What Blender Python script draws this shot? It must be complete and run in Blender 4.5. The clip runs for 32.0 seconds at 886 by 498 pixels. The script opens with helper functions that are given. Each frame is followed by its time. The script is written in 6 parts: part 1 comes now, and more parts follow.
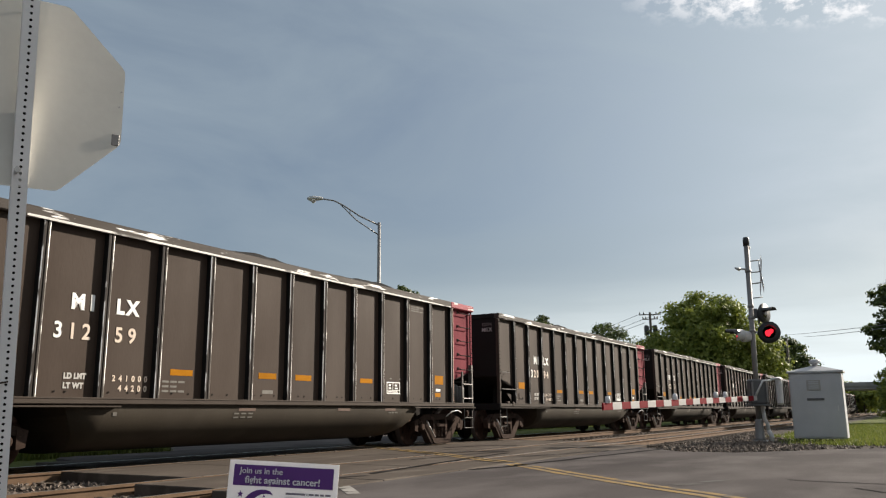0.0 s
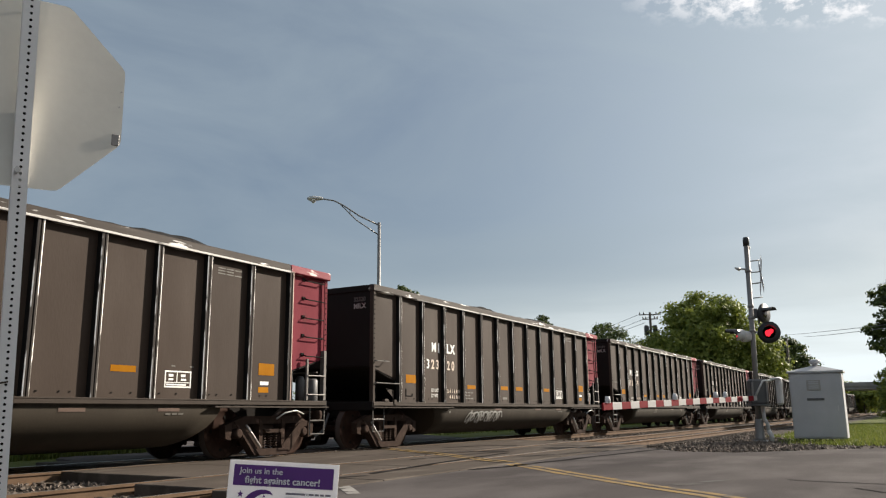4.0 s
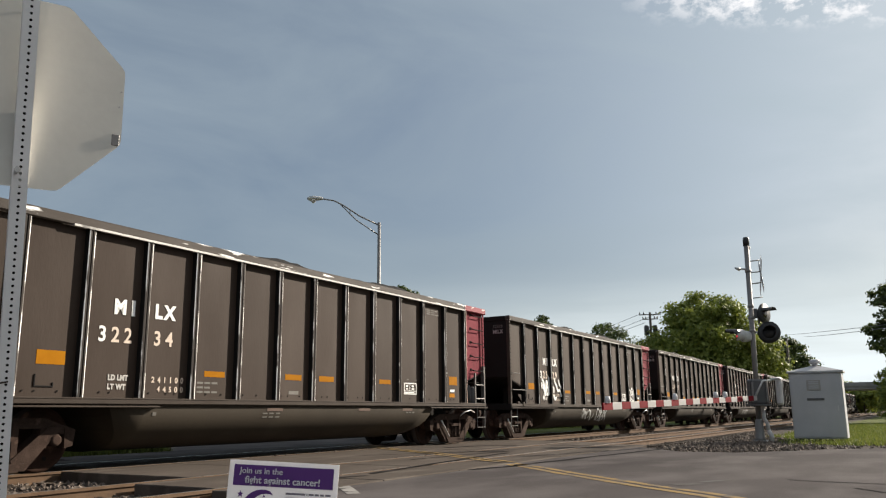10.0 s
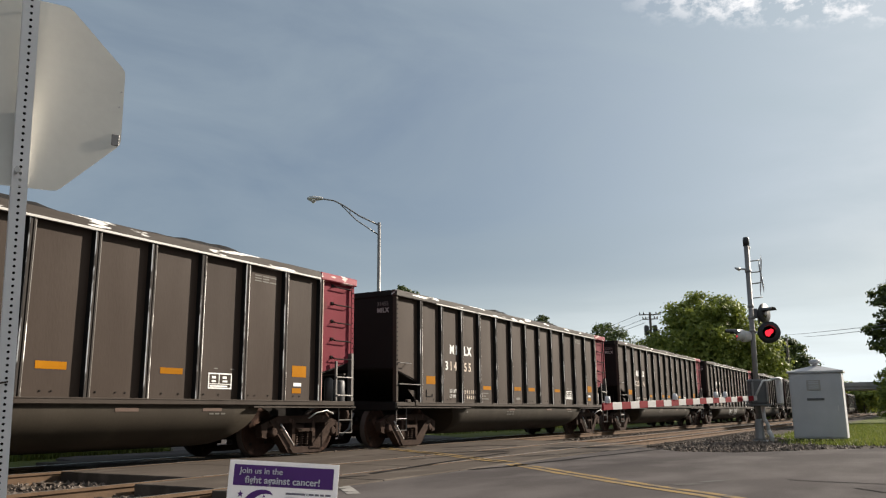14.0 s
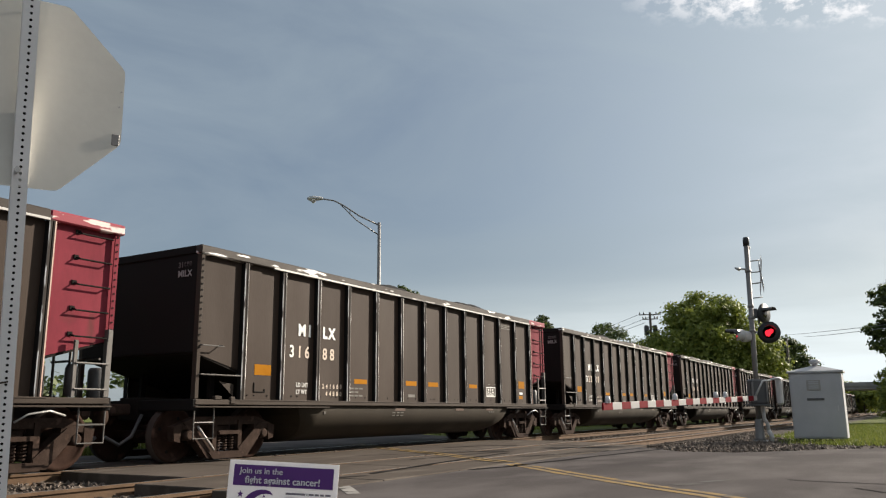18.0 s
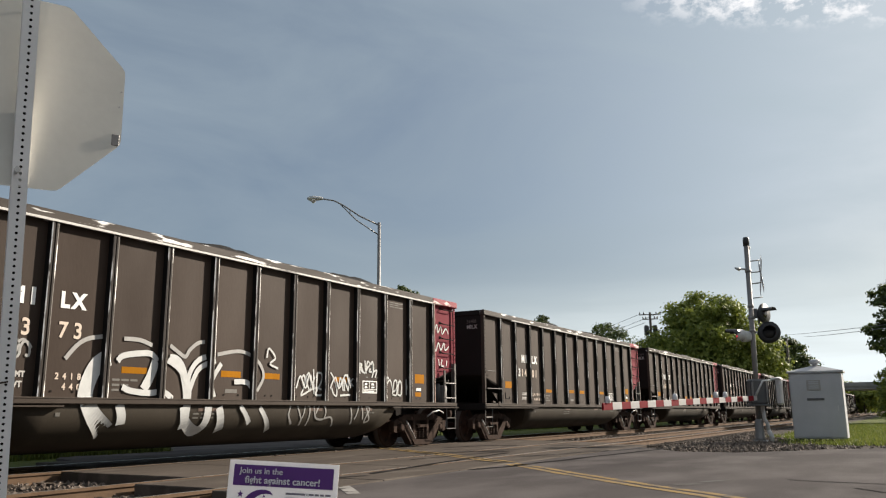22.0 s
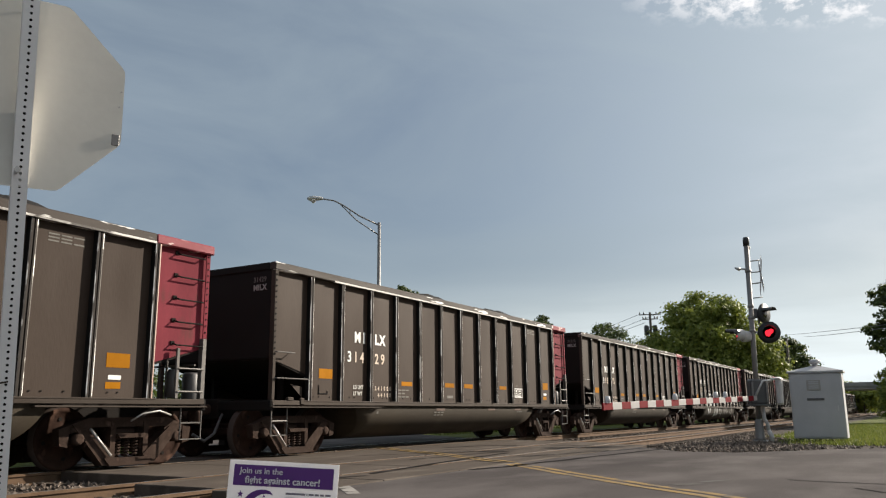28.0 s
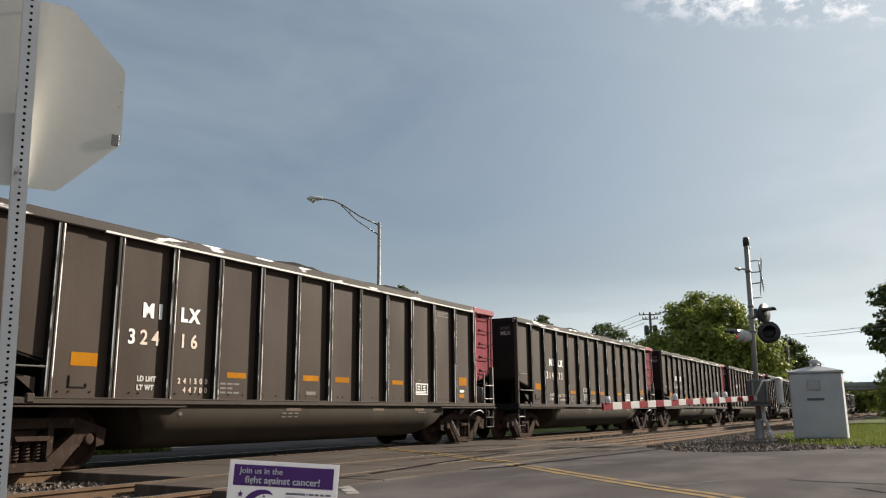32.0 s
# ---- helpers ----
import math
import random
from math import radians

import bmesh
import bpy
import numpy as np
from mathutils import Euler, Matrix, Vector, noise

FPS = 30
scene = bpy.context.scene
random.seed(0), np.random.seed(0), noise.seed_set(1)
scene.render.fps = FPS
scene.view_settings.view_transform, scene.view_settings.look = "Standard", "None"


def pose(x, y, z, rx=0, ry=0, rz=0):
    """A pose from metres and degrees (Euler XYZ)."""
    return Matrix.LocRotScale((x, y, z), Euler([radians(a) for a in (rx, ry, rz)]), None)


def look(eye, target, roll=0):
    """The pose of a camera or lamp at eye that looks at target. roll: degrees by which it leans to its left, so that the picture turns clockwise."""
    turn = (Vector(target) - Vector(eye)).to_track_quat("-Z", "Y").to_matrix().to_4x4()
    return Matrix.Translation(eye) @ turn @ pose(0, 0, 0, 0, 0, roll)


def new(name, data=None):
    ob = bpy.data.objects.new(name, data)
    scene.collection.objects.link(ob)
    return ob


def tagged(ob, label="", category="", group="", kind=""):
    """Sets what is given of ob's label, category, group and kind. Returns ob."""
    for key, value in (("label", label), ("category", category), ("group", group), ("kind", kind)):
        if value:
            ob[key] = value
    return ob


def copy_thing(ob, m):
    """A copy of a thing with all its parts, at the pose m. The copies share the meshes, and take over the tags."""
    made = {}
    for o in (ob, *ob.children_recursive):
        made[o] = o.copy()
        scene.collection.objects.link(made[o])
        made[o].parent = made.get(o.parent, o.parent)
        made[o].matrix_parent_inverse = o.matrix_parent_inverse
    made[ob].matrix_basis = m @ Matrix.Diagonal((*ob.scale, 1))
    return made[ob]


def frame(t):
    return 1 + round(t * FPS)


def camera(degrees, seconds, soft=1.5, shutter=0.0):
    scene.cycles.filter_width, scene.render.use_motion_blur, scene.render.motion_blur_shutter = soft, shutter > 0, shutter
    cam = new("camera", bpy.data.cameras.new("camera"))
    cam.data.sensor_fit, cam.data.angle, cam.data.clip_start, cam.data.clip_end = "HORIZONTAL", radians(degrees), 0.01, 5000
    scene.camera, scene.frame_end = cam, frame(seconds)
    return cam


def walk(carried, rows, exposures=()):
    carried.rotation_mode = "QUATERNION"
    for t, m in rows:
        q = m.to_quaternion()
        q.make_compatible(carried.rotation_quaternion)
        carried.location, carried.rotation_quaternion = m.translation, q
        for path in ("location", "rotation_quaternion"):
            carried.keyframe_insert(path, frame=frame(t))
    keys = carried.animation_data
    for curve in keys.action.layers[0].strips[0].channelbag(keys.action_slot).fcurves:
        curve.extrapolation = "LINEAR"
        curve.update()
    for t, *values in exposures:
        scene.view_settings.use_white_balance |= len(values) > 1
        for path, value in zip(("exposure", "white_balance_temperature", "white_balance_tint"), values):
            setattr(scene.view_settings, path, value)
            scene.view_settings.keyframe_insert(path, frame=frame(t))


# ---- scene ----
EYE = (0.0, 0.0, 0.767)
AIM = (EYE[0] + 0.84612, EYE[1] + 0.49241, EYE[2] + 0.20400)
cam = camera(58.5, 32.0, soft=1.2)
HOLD = look(EYE, AIM, -0.556)
walk(cam, [(0.0, HOLD), (32.0, HOLD)], exposures=[(0.0, 0.8), (32.0, 0.8)])

# ---------------------------------------------------------------- light
SUN_EL, SUN_AZ = radians(25), math.atan2(0.868, -0.496)
SUN_WAY = Vector((math.sin(SUN_AZ) * math.cos(SUN_EL), math.cos(SUN_AZ) * math.cos(SUN_EL), math.sin(SUN_EL)))
sun = new("sun", bpy.data.lights.new("sun", "SUN"))
sun.data.energy, sun.data.angle, sun.data.color = 5.0, radians(0.6), (1.0, 0.90, 0.77)
sun.matrix_world = look(SUN_WAY * 50, (0, 0, 0))


def make_sky():
    """Blue sky under thin high cloud, with small bright clouds high up."""
    world = bpy.data.worlds.new("sky")
    scene.world = world
    world.use_nodes = True
    nt = world.node_tree
    nt.nodes.clear()
    N, K = nt.nodes.new, nt.links.new
    out, bg = N("ShaderNodeOutputWorld"), N("ShaderNodeBackground")
    sky = N("ShaderNodeTexSky")
    sky.sky_type, sky.sun_disc = "NISHITA", False
    sky.sun_elevation, sky.sun_rotation = SUN_EL, SUN_AZ
    sky.air_density, sky.dust_density, sky.ozone_density = 1.0, 2.2, 1.6
    gain = N("ShaderNodeMix")
    gain.data_type, gain.blend_type = "RGBA", "MULTIPLY"
    gain.inputs[0].default_value = 1.0
    gain.inputs[7].default_value = (0.085, 0.085, 0.085, 1)
    K(sky.outputs[0], gain.inputs[6])
    co = N("ShaderNodeTexCoord")
    # thin veil, drawn out sideways
    m1 = N("ShaderNodeMapping")
    m1.inputs["Scale"].default_value = (1.6, 1.6, 4.0)
    m1.inputs["Rotation"].default_value = (0.3, 0.2, 0.5)
    K(co.outputs["Generated"], m1.inputs[0])
    n1 = N("ShaderNodeTexNoise")
    n1.inputs["Scale"].default_value, n1.inputs["Detail"].default_value, n1.inputs["Roughness"].default_value = 1.7, 6, 0.55
    n1.inputs["Distortion"].default_value = 0.6
    K(m1.outputs[0], n1.inputs["Vector"])
    r1 = N("ShaderNodeMapRange")
    r1.inputs[1].default_value, r1.inputs[2].default_value = 0.30, 0.72
    r1.inputs[3].default_value, r1.inputs[4].default_value = 0.30, 0.90
    K(n1.outputs[0], r1.inputs[0])
    veil = N("ShaderNodeMix")
    veil.data_type = "RGBA"
    veil.inputs[7].default_value = (0.338, 0.412, 0.474, 1)
    K(r1.outputs[0], veil.inputs[0])
    K(gain.outputs[2], veil.inputs[6])
    # haze towards the horizon
    sep = N("ShaderNodeSeparateXYZ")
    K(co.outputs["Generated"], sep.inputs[0])
    r2 = N("ShaderNodeMapRange")
    r2.interpolation_type = "SMOOTHSTEP"
    r2.inputs[1].default_value, r2.inputs[2].default_value = 0.19, 0.04
    r2.inputs[3].default_value, r2.inputs[4].default_value = 0.0, 1.0
    K(sep.outputs[2], r2.inputs[0])
    haze = N("ShaderNodeMix")
    haze.data_type = "RGBA"
    haze.inputs[7].default_value = (0.93, 1.01, 1.03, 1)
    sunside = N("ShaderNodeVectorMath")
    sunside.operation = "DOT_PRODUCT"
    sunside.inputs[1].default_value = SUN_WAY
    K(co.outputs["Generated"], sunside.inputs[0])
    r7 = N("ShaderNodeMapRange")
    r7.inputs[1].default_value, r7.inputs[2].default_value = 0.15, 0.75
    r7.inputs[3].default_value, r7.inputs[4].default_value = 0.16, 1.0
    K(sunside.outputs["Value"], r7.inputs[0])
    thick = N("ShaderNodeMath")
    thick.operation = "MULTIPLY"
    # streaks of low cloud in the haze
    m4 = N("ShaderNodeMapping")
    m4.inputs["Scale"].default_value = (1.5, 1.5, 16.0)
    K(co.outputs["Generated"], m4.inputs[0])
    n4 = N("ShaderNodeTexNoise")
    n4.inputs["Scale"].default_value, n4.inputs["Detail"].default_value = 2.2, 6
    K(m4.outputs[0], n4.inputs["Vector"])
    r8 = N("ShaderNodeMapRange")
    r8.inputs[1].default_value, r8.inputs[2].default_value = 0.38, 0.60
    r8.inputs[3].default_value, r8.inputs[4].default_value = 0.70, 1.0
    K(n4.outputs[0], r8.inputs[0])
    streak = N("ShaderNodeMath")
    streak.operation = "MULTIPLY"
    K(r2.outputs[0], streak.inputs[0])
    K(r8.outputs[0], streak.inputs[1])
    K(streak.outputs[0], thick.inputs[0])
    K(r7.outputs[0], thick.inputs[1])
    K(thick.outputs[0], haze.inputs[0])
    K(veil.outputs[2], haze.inputs[6])
    # thin cloud brightens towards the sun
    dot = N("ShaderNodeVectorMath")
    dot.operation = "DOT_PRODUCT"
    dot.inputs[1].default_value = SUN_WAY
    K(co.outputs["Generated"], dot.inputs[0])
    r6 = N("ShaderNodeMapRange")
    r6.interpolation_type = "SMOOTHSTEP"
    r6.inputs[1].default_value, r6.inputs[2].default_value = 0.50, 1.25
    r6.inputs[3].default_value, r6.inputs[4].default_value = 0.0, 0.52
    K(dot.outputs["Value"], r6.inputs[0])
    halo = N("ShaderNodeMix")
    halo.data_type = "RGBA"
    halo.inputs[7].default_value = (0.88, 1.0, 1.05, 1)
    K(r6.outputs[0], halo.inputs[0])
    K(haze.outputs[2], halo.inputs[6])
    # small broken clouds, high up
    m3 = N("ShaderNodeMapping")
    m3.inputs["Scale"].default_value = (1, 1, 1.6)
    K(co.outputs["Generated"], m3.inputs[0])
    n3 = N("ShaderNodeTexNoise")
    n3.inputs["Scale"].default_value, n3.inputs["Detail"].default_value, n3.inputs["Roughness"].default_value = 34, 7, 0.62
    K(m3.outputs[0], n3.inputs["Vector"])
    r3 = N("ShaderNodeMapRange")
    r3.inputs[1].default_value, r3.inputs[2].default_value = 0.46, 0.60
    K(n3.outputs[0], r3.inputs[0])
    r4 = N("ShaderNodeMapRange")
    r4.interpolation_type = "SMOOTHSTEP"
    r4.inputs[1].default_value, r4.inputs[2].default_value = 0.398, 0.428
    tilt = N("ShaderNodeMath")
    tilt.operation, tilt.inputs[1].default_value = "MULTIPLY_ADD", -0.20
    K(sep.outputs[1], tilt.inputs[0])
    K(sep.outputs[2], tilt.inputs[2])
    K(tilt.outputs[0], r4.inputs[0])
    # the broken clouds lie to one side of the sky only
    r5 = N("ShaderNodeMapRange")
    r5.interpolation_type = "SMOOTHSTEP"
    r5.inputs[1].default_value, r5.inputs[2].default_value = 0.27, 0.12
    K(sep.outputs[1], r5.inputs[0])
    both = N("ShaderNodeMath")
    both.operation = "MULTIPLY"
    K(r4.outputs[0], both.inputs[0])
    K(r5.outputs[0], both.inputs[1])
    mul = N("ShaderNodeMath")
    mul.operation = "MULTIPLY"
    K(r3.outputs[0], mul.inputs[0])
    K(both.outputs[0], mul.inputs[1])
    puff = N("ShaderNodeMix")
    puff.data_type = "RGBA"
    puff.inputs[7].default_value = (1.0, 1.0, 1.02, 1)
    K(mul.outputs[0], puff.inputs[0])
    K(halo.outputs[2], puff.inputs[6])
    K(puff.outputs[2], bg.inputs[0])
    bg.inputs[1].default_value = 0.575
    K(bg.outputs[0], out.inputs[0])


make_sky()

# ---------------------------------------------------------------- materials


def surf(name, base, other=None, rough=0.7, metal=0.0, scale=6.0, fine=60.0, amount=0.5, bump=0.15, stretch=(1, 1, 1),
         wear=None, wear_at=0.62, wear_scale=5.0, per_object=0.0, island=0.0, coat=0.0, wear_metal=0.0, spec=0.5, wear_soft=0.05):
    """Base colour that drifts to another over large and fine grain, relief, and worn spots of a third colour."""
    m = bpy.data.materials.new(name)
    m.use_nodes = True
    nt = m.node_tree
    N, K = nt.nodes.new, nt.links.new
    b = nt.nodes["Principled BSDF"]
    other = other or tuple(c * 0.6 for c in base)
    co, mp = N("ShaderNodeTexCoord"), N("ShaderNodeMapping")
    mp.inputs["Scale"].default_value = stretch
    K(co.outputs["Object"], mp.inputs[0])
    vec = mp.outputs[0]
    info = N("ShaderNodeObjectInfo")
    if per_object:
        add, sc = N("ShaderNodeVectorMath"), N("ShaderNodeMath")
        sc.operation, sc.inputs[1].default_value = "MULTIPLY", 37.0
        K(info.outputs["Random"], sc.inputs[0])
        K(vec, add.inputs[0])
        K(sc.outputs[0], add.inputs[1])
        vec = add.outputs[0]

    def grain(s, d):
        n = N("ShaderNodeTexNoise")
        n.inputs["Scale"].default_value, n.inputs["Detail"].default_value = s, d
        K(vec, n.inputs["Vector"])
        return n.outputs[0]

    big, small = grain(scale, 5), grain(fine, 4)
    mix0 = N("ShaderNodeMath")
    mix0.operation = "MULTIPLY_ADD"
    K(small, mix0.inputs[0])
    mix0.inputs[1].default_value = 0.4
    K(big, mix0.inputs[2])
    ramp = N("ShaderNodeMapRange")
    ramp.inputs[1].default_value, ramp.inputs[2].default_value = 0.45, 0.95
    ramp.inputs[4].default_value = amount
    K(mix0.outputs[0], ramp.inputs[0])
    mix = N("ShaderNodeMix")
    mix.data_type = "RGBA"
    mix.inputs[6].default_value, mix.inputs[7].default_value = (*base, 1), (*other, 1)
    K(ramp.outputs[0], mix.inputs[0])
    colour = mix.outputs[2]
    if per_object or island:
        hsv, mr = N("ShaderNodeHueSaturation"), N("ShaderNodeMapRange")
        spread = per_object or island
        mr.inputs[3].default_value, mr.inputs[4].default_value = 1 - spread, 1 + spread
        if island:
            geo = N("ShaderNodeNewGeometry")
            K(geo.outputs["Random Per Island"], mr.inputs[0])
        else:
            K(info.outputs["Random"], mr.inputs[0])
        K(mr.outputs[0], hsv.inputs["Value"])
        K(colour, hsv.inputs["Color"])
        colour = hsv.outputs[0]
    if wear:
        w, wr, wm = grain(wear_scale, 8), N("ShaderNodeMapRange"), N("ShaderNodeMix")
        wr.inputs[1].default_value, wr.inputs[2].default_value = wear_at, wear_at + wear_soft
        K(w, wr.inputs[0])
        wm.data_type = "RGBA"
        wm.inputs[7].default_value = (*wear, 1)
        K(wr.outputs[0], wm.inputs[0])
        K(colour, wm.inputs[6])
        colour = wm.outputs[2]
        if wear_metal:
            mm = N("ShaderNodeMath")
            mm.operation, mm.inputs[1].default_value = "MULTIPLY", wear_metal
            K(wr.outputs[0], mm.inputs[0])
            K(mm.outputs[0], b.inputs["Metallic"])
    K(colour, b.inputs["Base Color"])
    rr = N("ShaderNodeMapRange")
    rr.inputs[3].default_value, rr.inputs[4].default_value = max(0.05, rough - 0.12), min(1, rough + 0.12)
    K(big, rr.inputs[0])
    K(rr.outputs[0], b.inputs["Roughness"])
    if not wear_metal:
        b.inputs["Metallic"].default_value = metal
    b.inputs["Specular IOR Level"].default_value = spec
    if coat:
        b.inputs["Coat Weight"].default_value, b.inputs["Coat Roughness"].default_value = coat, 0.15
    if bump:
        bp = N("ShaderNodeBump")
        bp.inputs["Strength"].default_value, bp.inputs["Distance"].default_value = bump, 0.02
        K(small, bp.inputs["Height"])
        K(bp.outputs[0], b.inputs["Normal"])
    return m


def glow(name, colour, strength):
    m = bpy.data.materials.new(name)
    m.use_nodes = True
    b = m.node_tree.nodes["Principled BSDF"]
    b.inputs["Base Color"].default_value = (*colour, 1)
    b.inputs["Emission Color"].default_value = (*colour, 1)
    b.inputs["Emission Strength"].default_value = strength
    return m


PANEL = surf("dusty brown panel paint", (0.0455, 0.0298, 0.0205), (0.0325, 0.0206, 0.0140), 0.72, scale=1.3, fine=30, amount=0.9, bump=0.08, stretch=(1, 1, 0.35), per_object=0.11, spec=0.22)
RIB = surf("dark rib paint", (0.0290, 0.0222, 0.0175), (0.0195, 0.0148, 0.0118), 0.7, scale=3, fine=40, bump=0.05, per_object=0.1, spec=0.25)
# rub marks, and a highlight painted into the pale edge colour
RIB_EDGE = surf("rubbed rib edge with highlight", (0.110, 0.094, 0.080), (0.060, 0.050, 0.042), 0.42, scale=4, fine=40, bump=0.05, stretch=(1, 1, 0.3), wear=(0.85, 0.82, 0.78), wear_at=0.48, wear_scale=6.0, per_object=0.1, wear_metal=0.2)
CHORD = surf("scraped top chord paint", (0.0420, 0.0320, 0.0250), (0.0280, 0.0215, 0.0170), 0.65, scale=3, fine=40, bump=0.1, stretch=(0.3, 1, 2.6), wear=(0.80, 0.78, 0.75), wear_at=0.60, wear_scale=4.5, per_object=0.12, wear_metal=0.2, spec=0.25)
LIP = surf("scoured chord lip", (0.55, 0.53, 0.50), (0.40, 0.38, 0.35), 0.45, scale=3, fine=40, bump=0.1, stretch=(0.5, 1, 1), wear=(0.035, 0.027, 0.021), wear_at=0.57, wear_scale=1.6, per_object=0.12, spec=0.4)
SILL = surf("dusty side sill paint", (0.0488, 0.0365, 0.0280), (0.0315, 0.0232, 0.0177), 0.75, scale=2, fine=40, bump=0.08, per_object=0.08, spec=0.2)
BLACK = surf("black end paint and rib flank shade", (0.0125, 0.0116, 0.0110), (0.0190, 0.0175, 0.0162), 0.85, scale=2, fine=40, bump=0.06, spec=0.1)
RED = surf("faded red end paint", (0.2100, 0.0300, 0.0440), (0.1350, 0.0240, 0.0330), 0.8, scale=1.6, fine=30, amount=0.9, bump=0.06, stretch=(1, 1, 0.4), per_object=0.12, spec=0.12, wear=(0.10, 0.035, 0.032), wear_at=0.60, wear_scale=3.0, wear_soft=0.15)
RED_PEEL = surf("peeling red chord paint", (0.26, 0.034, 0.05), (0.17, 0.028, 0.038), 0.6, scale=3, fine=40, bump=0.1, stretch=(0.5, 1, 2), wear=(0.72, 0.58, 0.54), wear_at=0.56, wear_scale=5.0, per_object=0.12, spec=0.25)
PALE_RED = surf("worn pale edge of the red end", (0.55, 0.40, 0.32), (0.4, 0.2, 0.16), 0.5, scale=3, fine=30)
TUB = surf("grimy tub paint", (0.0420, 0.0330, 0.0225), (0.0280, 0.0215, 0.0148), 0.75, scale=0.9, fine=25, amount=0.9, bump=0.08, stretch=(1, 1, 0.5), per_object=0.1, spec=0.2, wear=(0.052, 0.042, 0.031), wear_at=0.56, wear_scale=1.2, wear_soft=0.2)
TRUCK = surf("rusty cast steel", (0.0620, 0.0410, 0.0320), (0.0210, 0.0140, 0.0110), 0.9, scale=5, fine=50, amount=0.9, bump=0.25, wear=(0.15, 0.095, 0.075), wear_at=0.58, wear_scale=5.0, wear_soft=0.2, spec=0.08)
WHEEL = surf("brown rusted wheel", (0.0480, 0.0255, 0.0180), (0.0180, 0.0105, 0.0080), 0.85, scale=4, fine=50, amount=0.9, bump=0.15, wear=(0.13, 0.075, 0.055), wear_at=0.58, wear_scale=4.0, wear_soft=0.2, spec=0.08)
TREAD = surf("worn tread", (0.060, 0.045, 0.038), (0.035, 0.028, 0.024), 0.6, scale=8, spec=0.2)
STEEL = surf("bare grey steel", (0.1350, 0.1260, 0.1170), (0.0810, 0.0743, 0.0675), 0.6, metal=0.3, scale=5, fine=50, spec=0.3)
BRIGHT = surf("bright scoured steel", (0.4320, 0.4200, 0.4020), (0.2700, 0.2580, 0.2400), 0.45, metal=0.5, scale=9, fine=60, spec=0.4)
DARK = surf("dark underframe and hole shade", (0.014, 0.012, 0.011), (0.024, 0.02, 0.017), 0.9, scale=4, fine=40, bump=0.2, spec=0.1)
COAL = surf("coal", (0.016, 0.0148, 0.0138), (0.030, 0.0275, 0.025), 0.85, scale=9, fine=60, bump=0.8, spec=0.15)
WHITE = surf("white stencil paint", (0.80, 0.79, 0.76), (0.62, 0.60, 0.57), 0.6, scale=5, fine=60, bump=0.0)
PALE = surf("faded stencil paint", (0.45, 0.43, 0.40), (0.28, 0.26, 0.24), 0.6, scale=9, fine=60, bump=0.0)
TAN = surf("weathered stencil paint", (0.62, 0.50, 0.40), (0.46, 0.37, 0.3), 0.6, scale=9, fine=60, bump=0.0)
ORANGE = surf("orange reflective patch", (0.36, 0.145, 0.004), (0.25, 0.095, 0.004), 0.7, scale=6, fine=50, bump=0.0, per_object=0.12, spec=0.05)
RUST_MARK = surf("faded brown patch", (0.10, 0.055, 0.035), (0.06, 0.035, 0.025), 0.6, scale=6)
FAINT = surf("rubbed grey stencil paint", (0.13, 0.12, 0.105), (0.07, 0.062, 0.052), 0.7, scale=9, fine=60, bump=0.0)
SPRAY = surf("white spray paint", (0.5346, 0.5346, 0.5184), (0.3646, 0.3646, 0.3484), 0.6, scale=7, fine=40, bump=0.0)
SPRAY_THIN = surf("thin grey spray paint", (0.33, 0.32, 0.30), (0.2, 0.19, 0.18), 0.6, scale=9, fine=40, bump=0.0)

ASPHALT = surf("worn grey asphalt", (0.086, 0.075, 0.072), (0.050, 0.044, 0.043), 0.9, scale=0.30, fine=45, amount=1.0, bump=0.35, stretch=(0.6, 1.2, 1), wear=(0.108, 0.096, 0.092), wear_at=0.44, wear_scale=0.8, wear_soft=0.22, spec=0.04)
PANEL_CONC = surf("brown crossing surface", (0.1000, 0.0830, 0.0700), (0.0600, 0.0490, 0.0410), 0.9, scale=1.1, fine=40, amount=0.9, bump=0.3, stretch=(0.4, 1.5, 1), spec=0.05, wear=(0.125, 0.106, 0.090), wear_at=0.55, wear_scale=1.5, wear_soft=0.15)
TAR = surf("tar sealed crack", (0.0130, 0.0117, 0.0117), (0.0195, 0.0175, 0.0169), 0.9, scale=3, wear=(0.05, 0.044, 0.043), wear_at=0.56, wear_scale=3.0, spec=0.03)
YELLOW = surf("worn yellow line paint", (0.250, 0.156, 0.042), (0.160, 0.112, 0.058), 0.85, scale=3, fine=30, amount=1.0, bump=0.2, wear=(0.085, 0.074, 0.066), wear_at=0.50, wear_scale=3, wear_soft=0.12, spec=0.2)
ROADWHITE = surf("worn white road paint", (0.315, 0.3, 0.2775), (0.1875, 0.1762, 0.1613), 0.85, scale=3, fine=30, amount=1.0, bump=0.2, wear=(0.06, 0.052, 0.047), wear_at=0.54, wear_scale=4, spec=0.2)
FADED = surf("almost worn off white road paint", (0.0892, 0.0848, 0.0781), (0.0581, 0.0536, 0.0490), 0.85, scale=3, fine=30, amount=1.0, bump=0.2, wear=(0.058, 0.05, 0.045), wear_at=0.5, wear_scale=5, spec=0.2)
RAIL = surf("rusty rail", (0.15, 0.09375, 0.05625), (0.0825, 0.0525, 0.03375), 0.8, scale=5, fine=50, amount=0.9, spec=0.15)
RAILTOP = surf("polished rail head", (0.45, 0.43, 0.40), (0.30, 0.27, 0.24), 0.3, metal=0.8, scale=6)
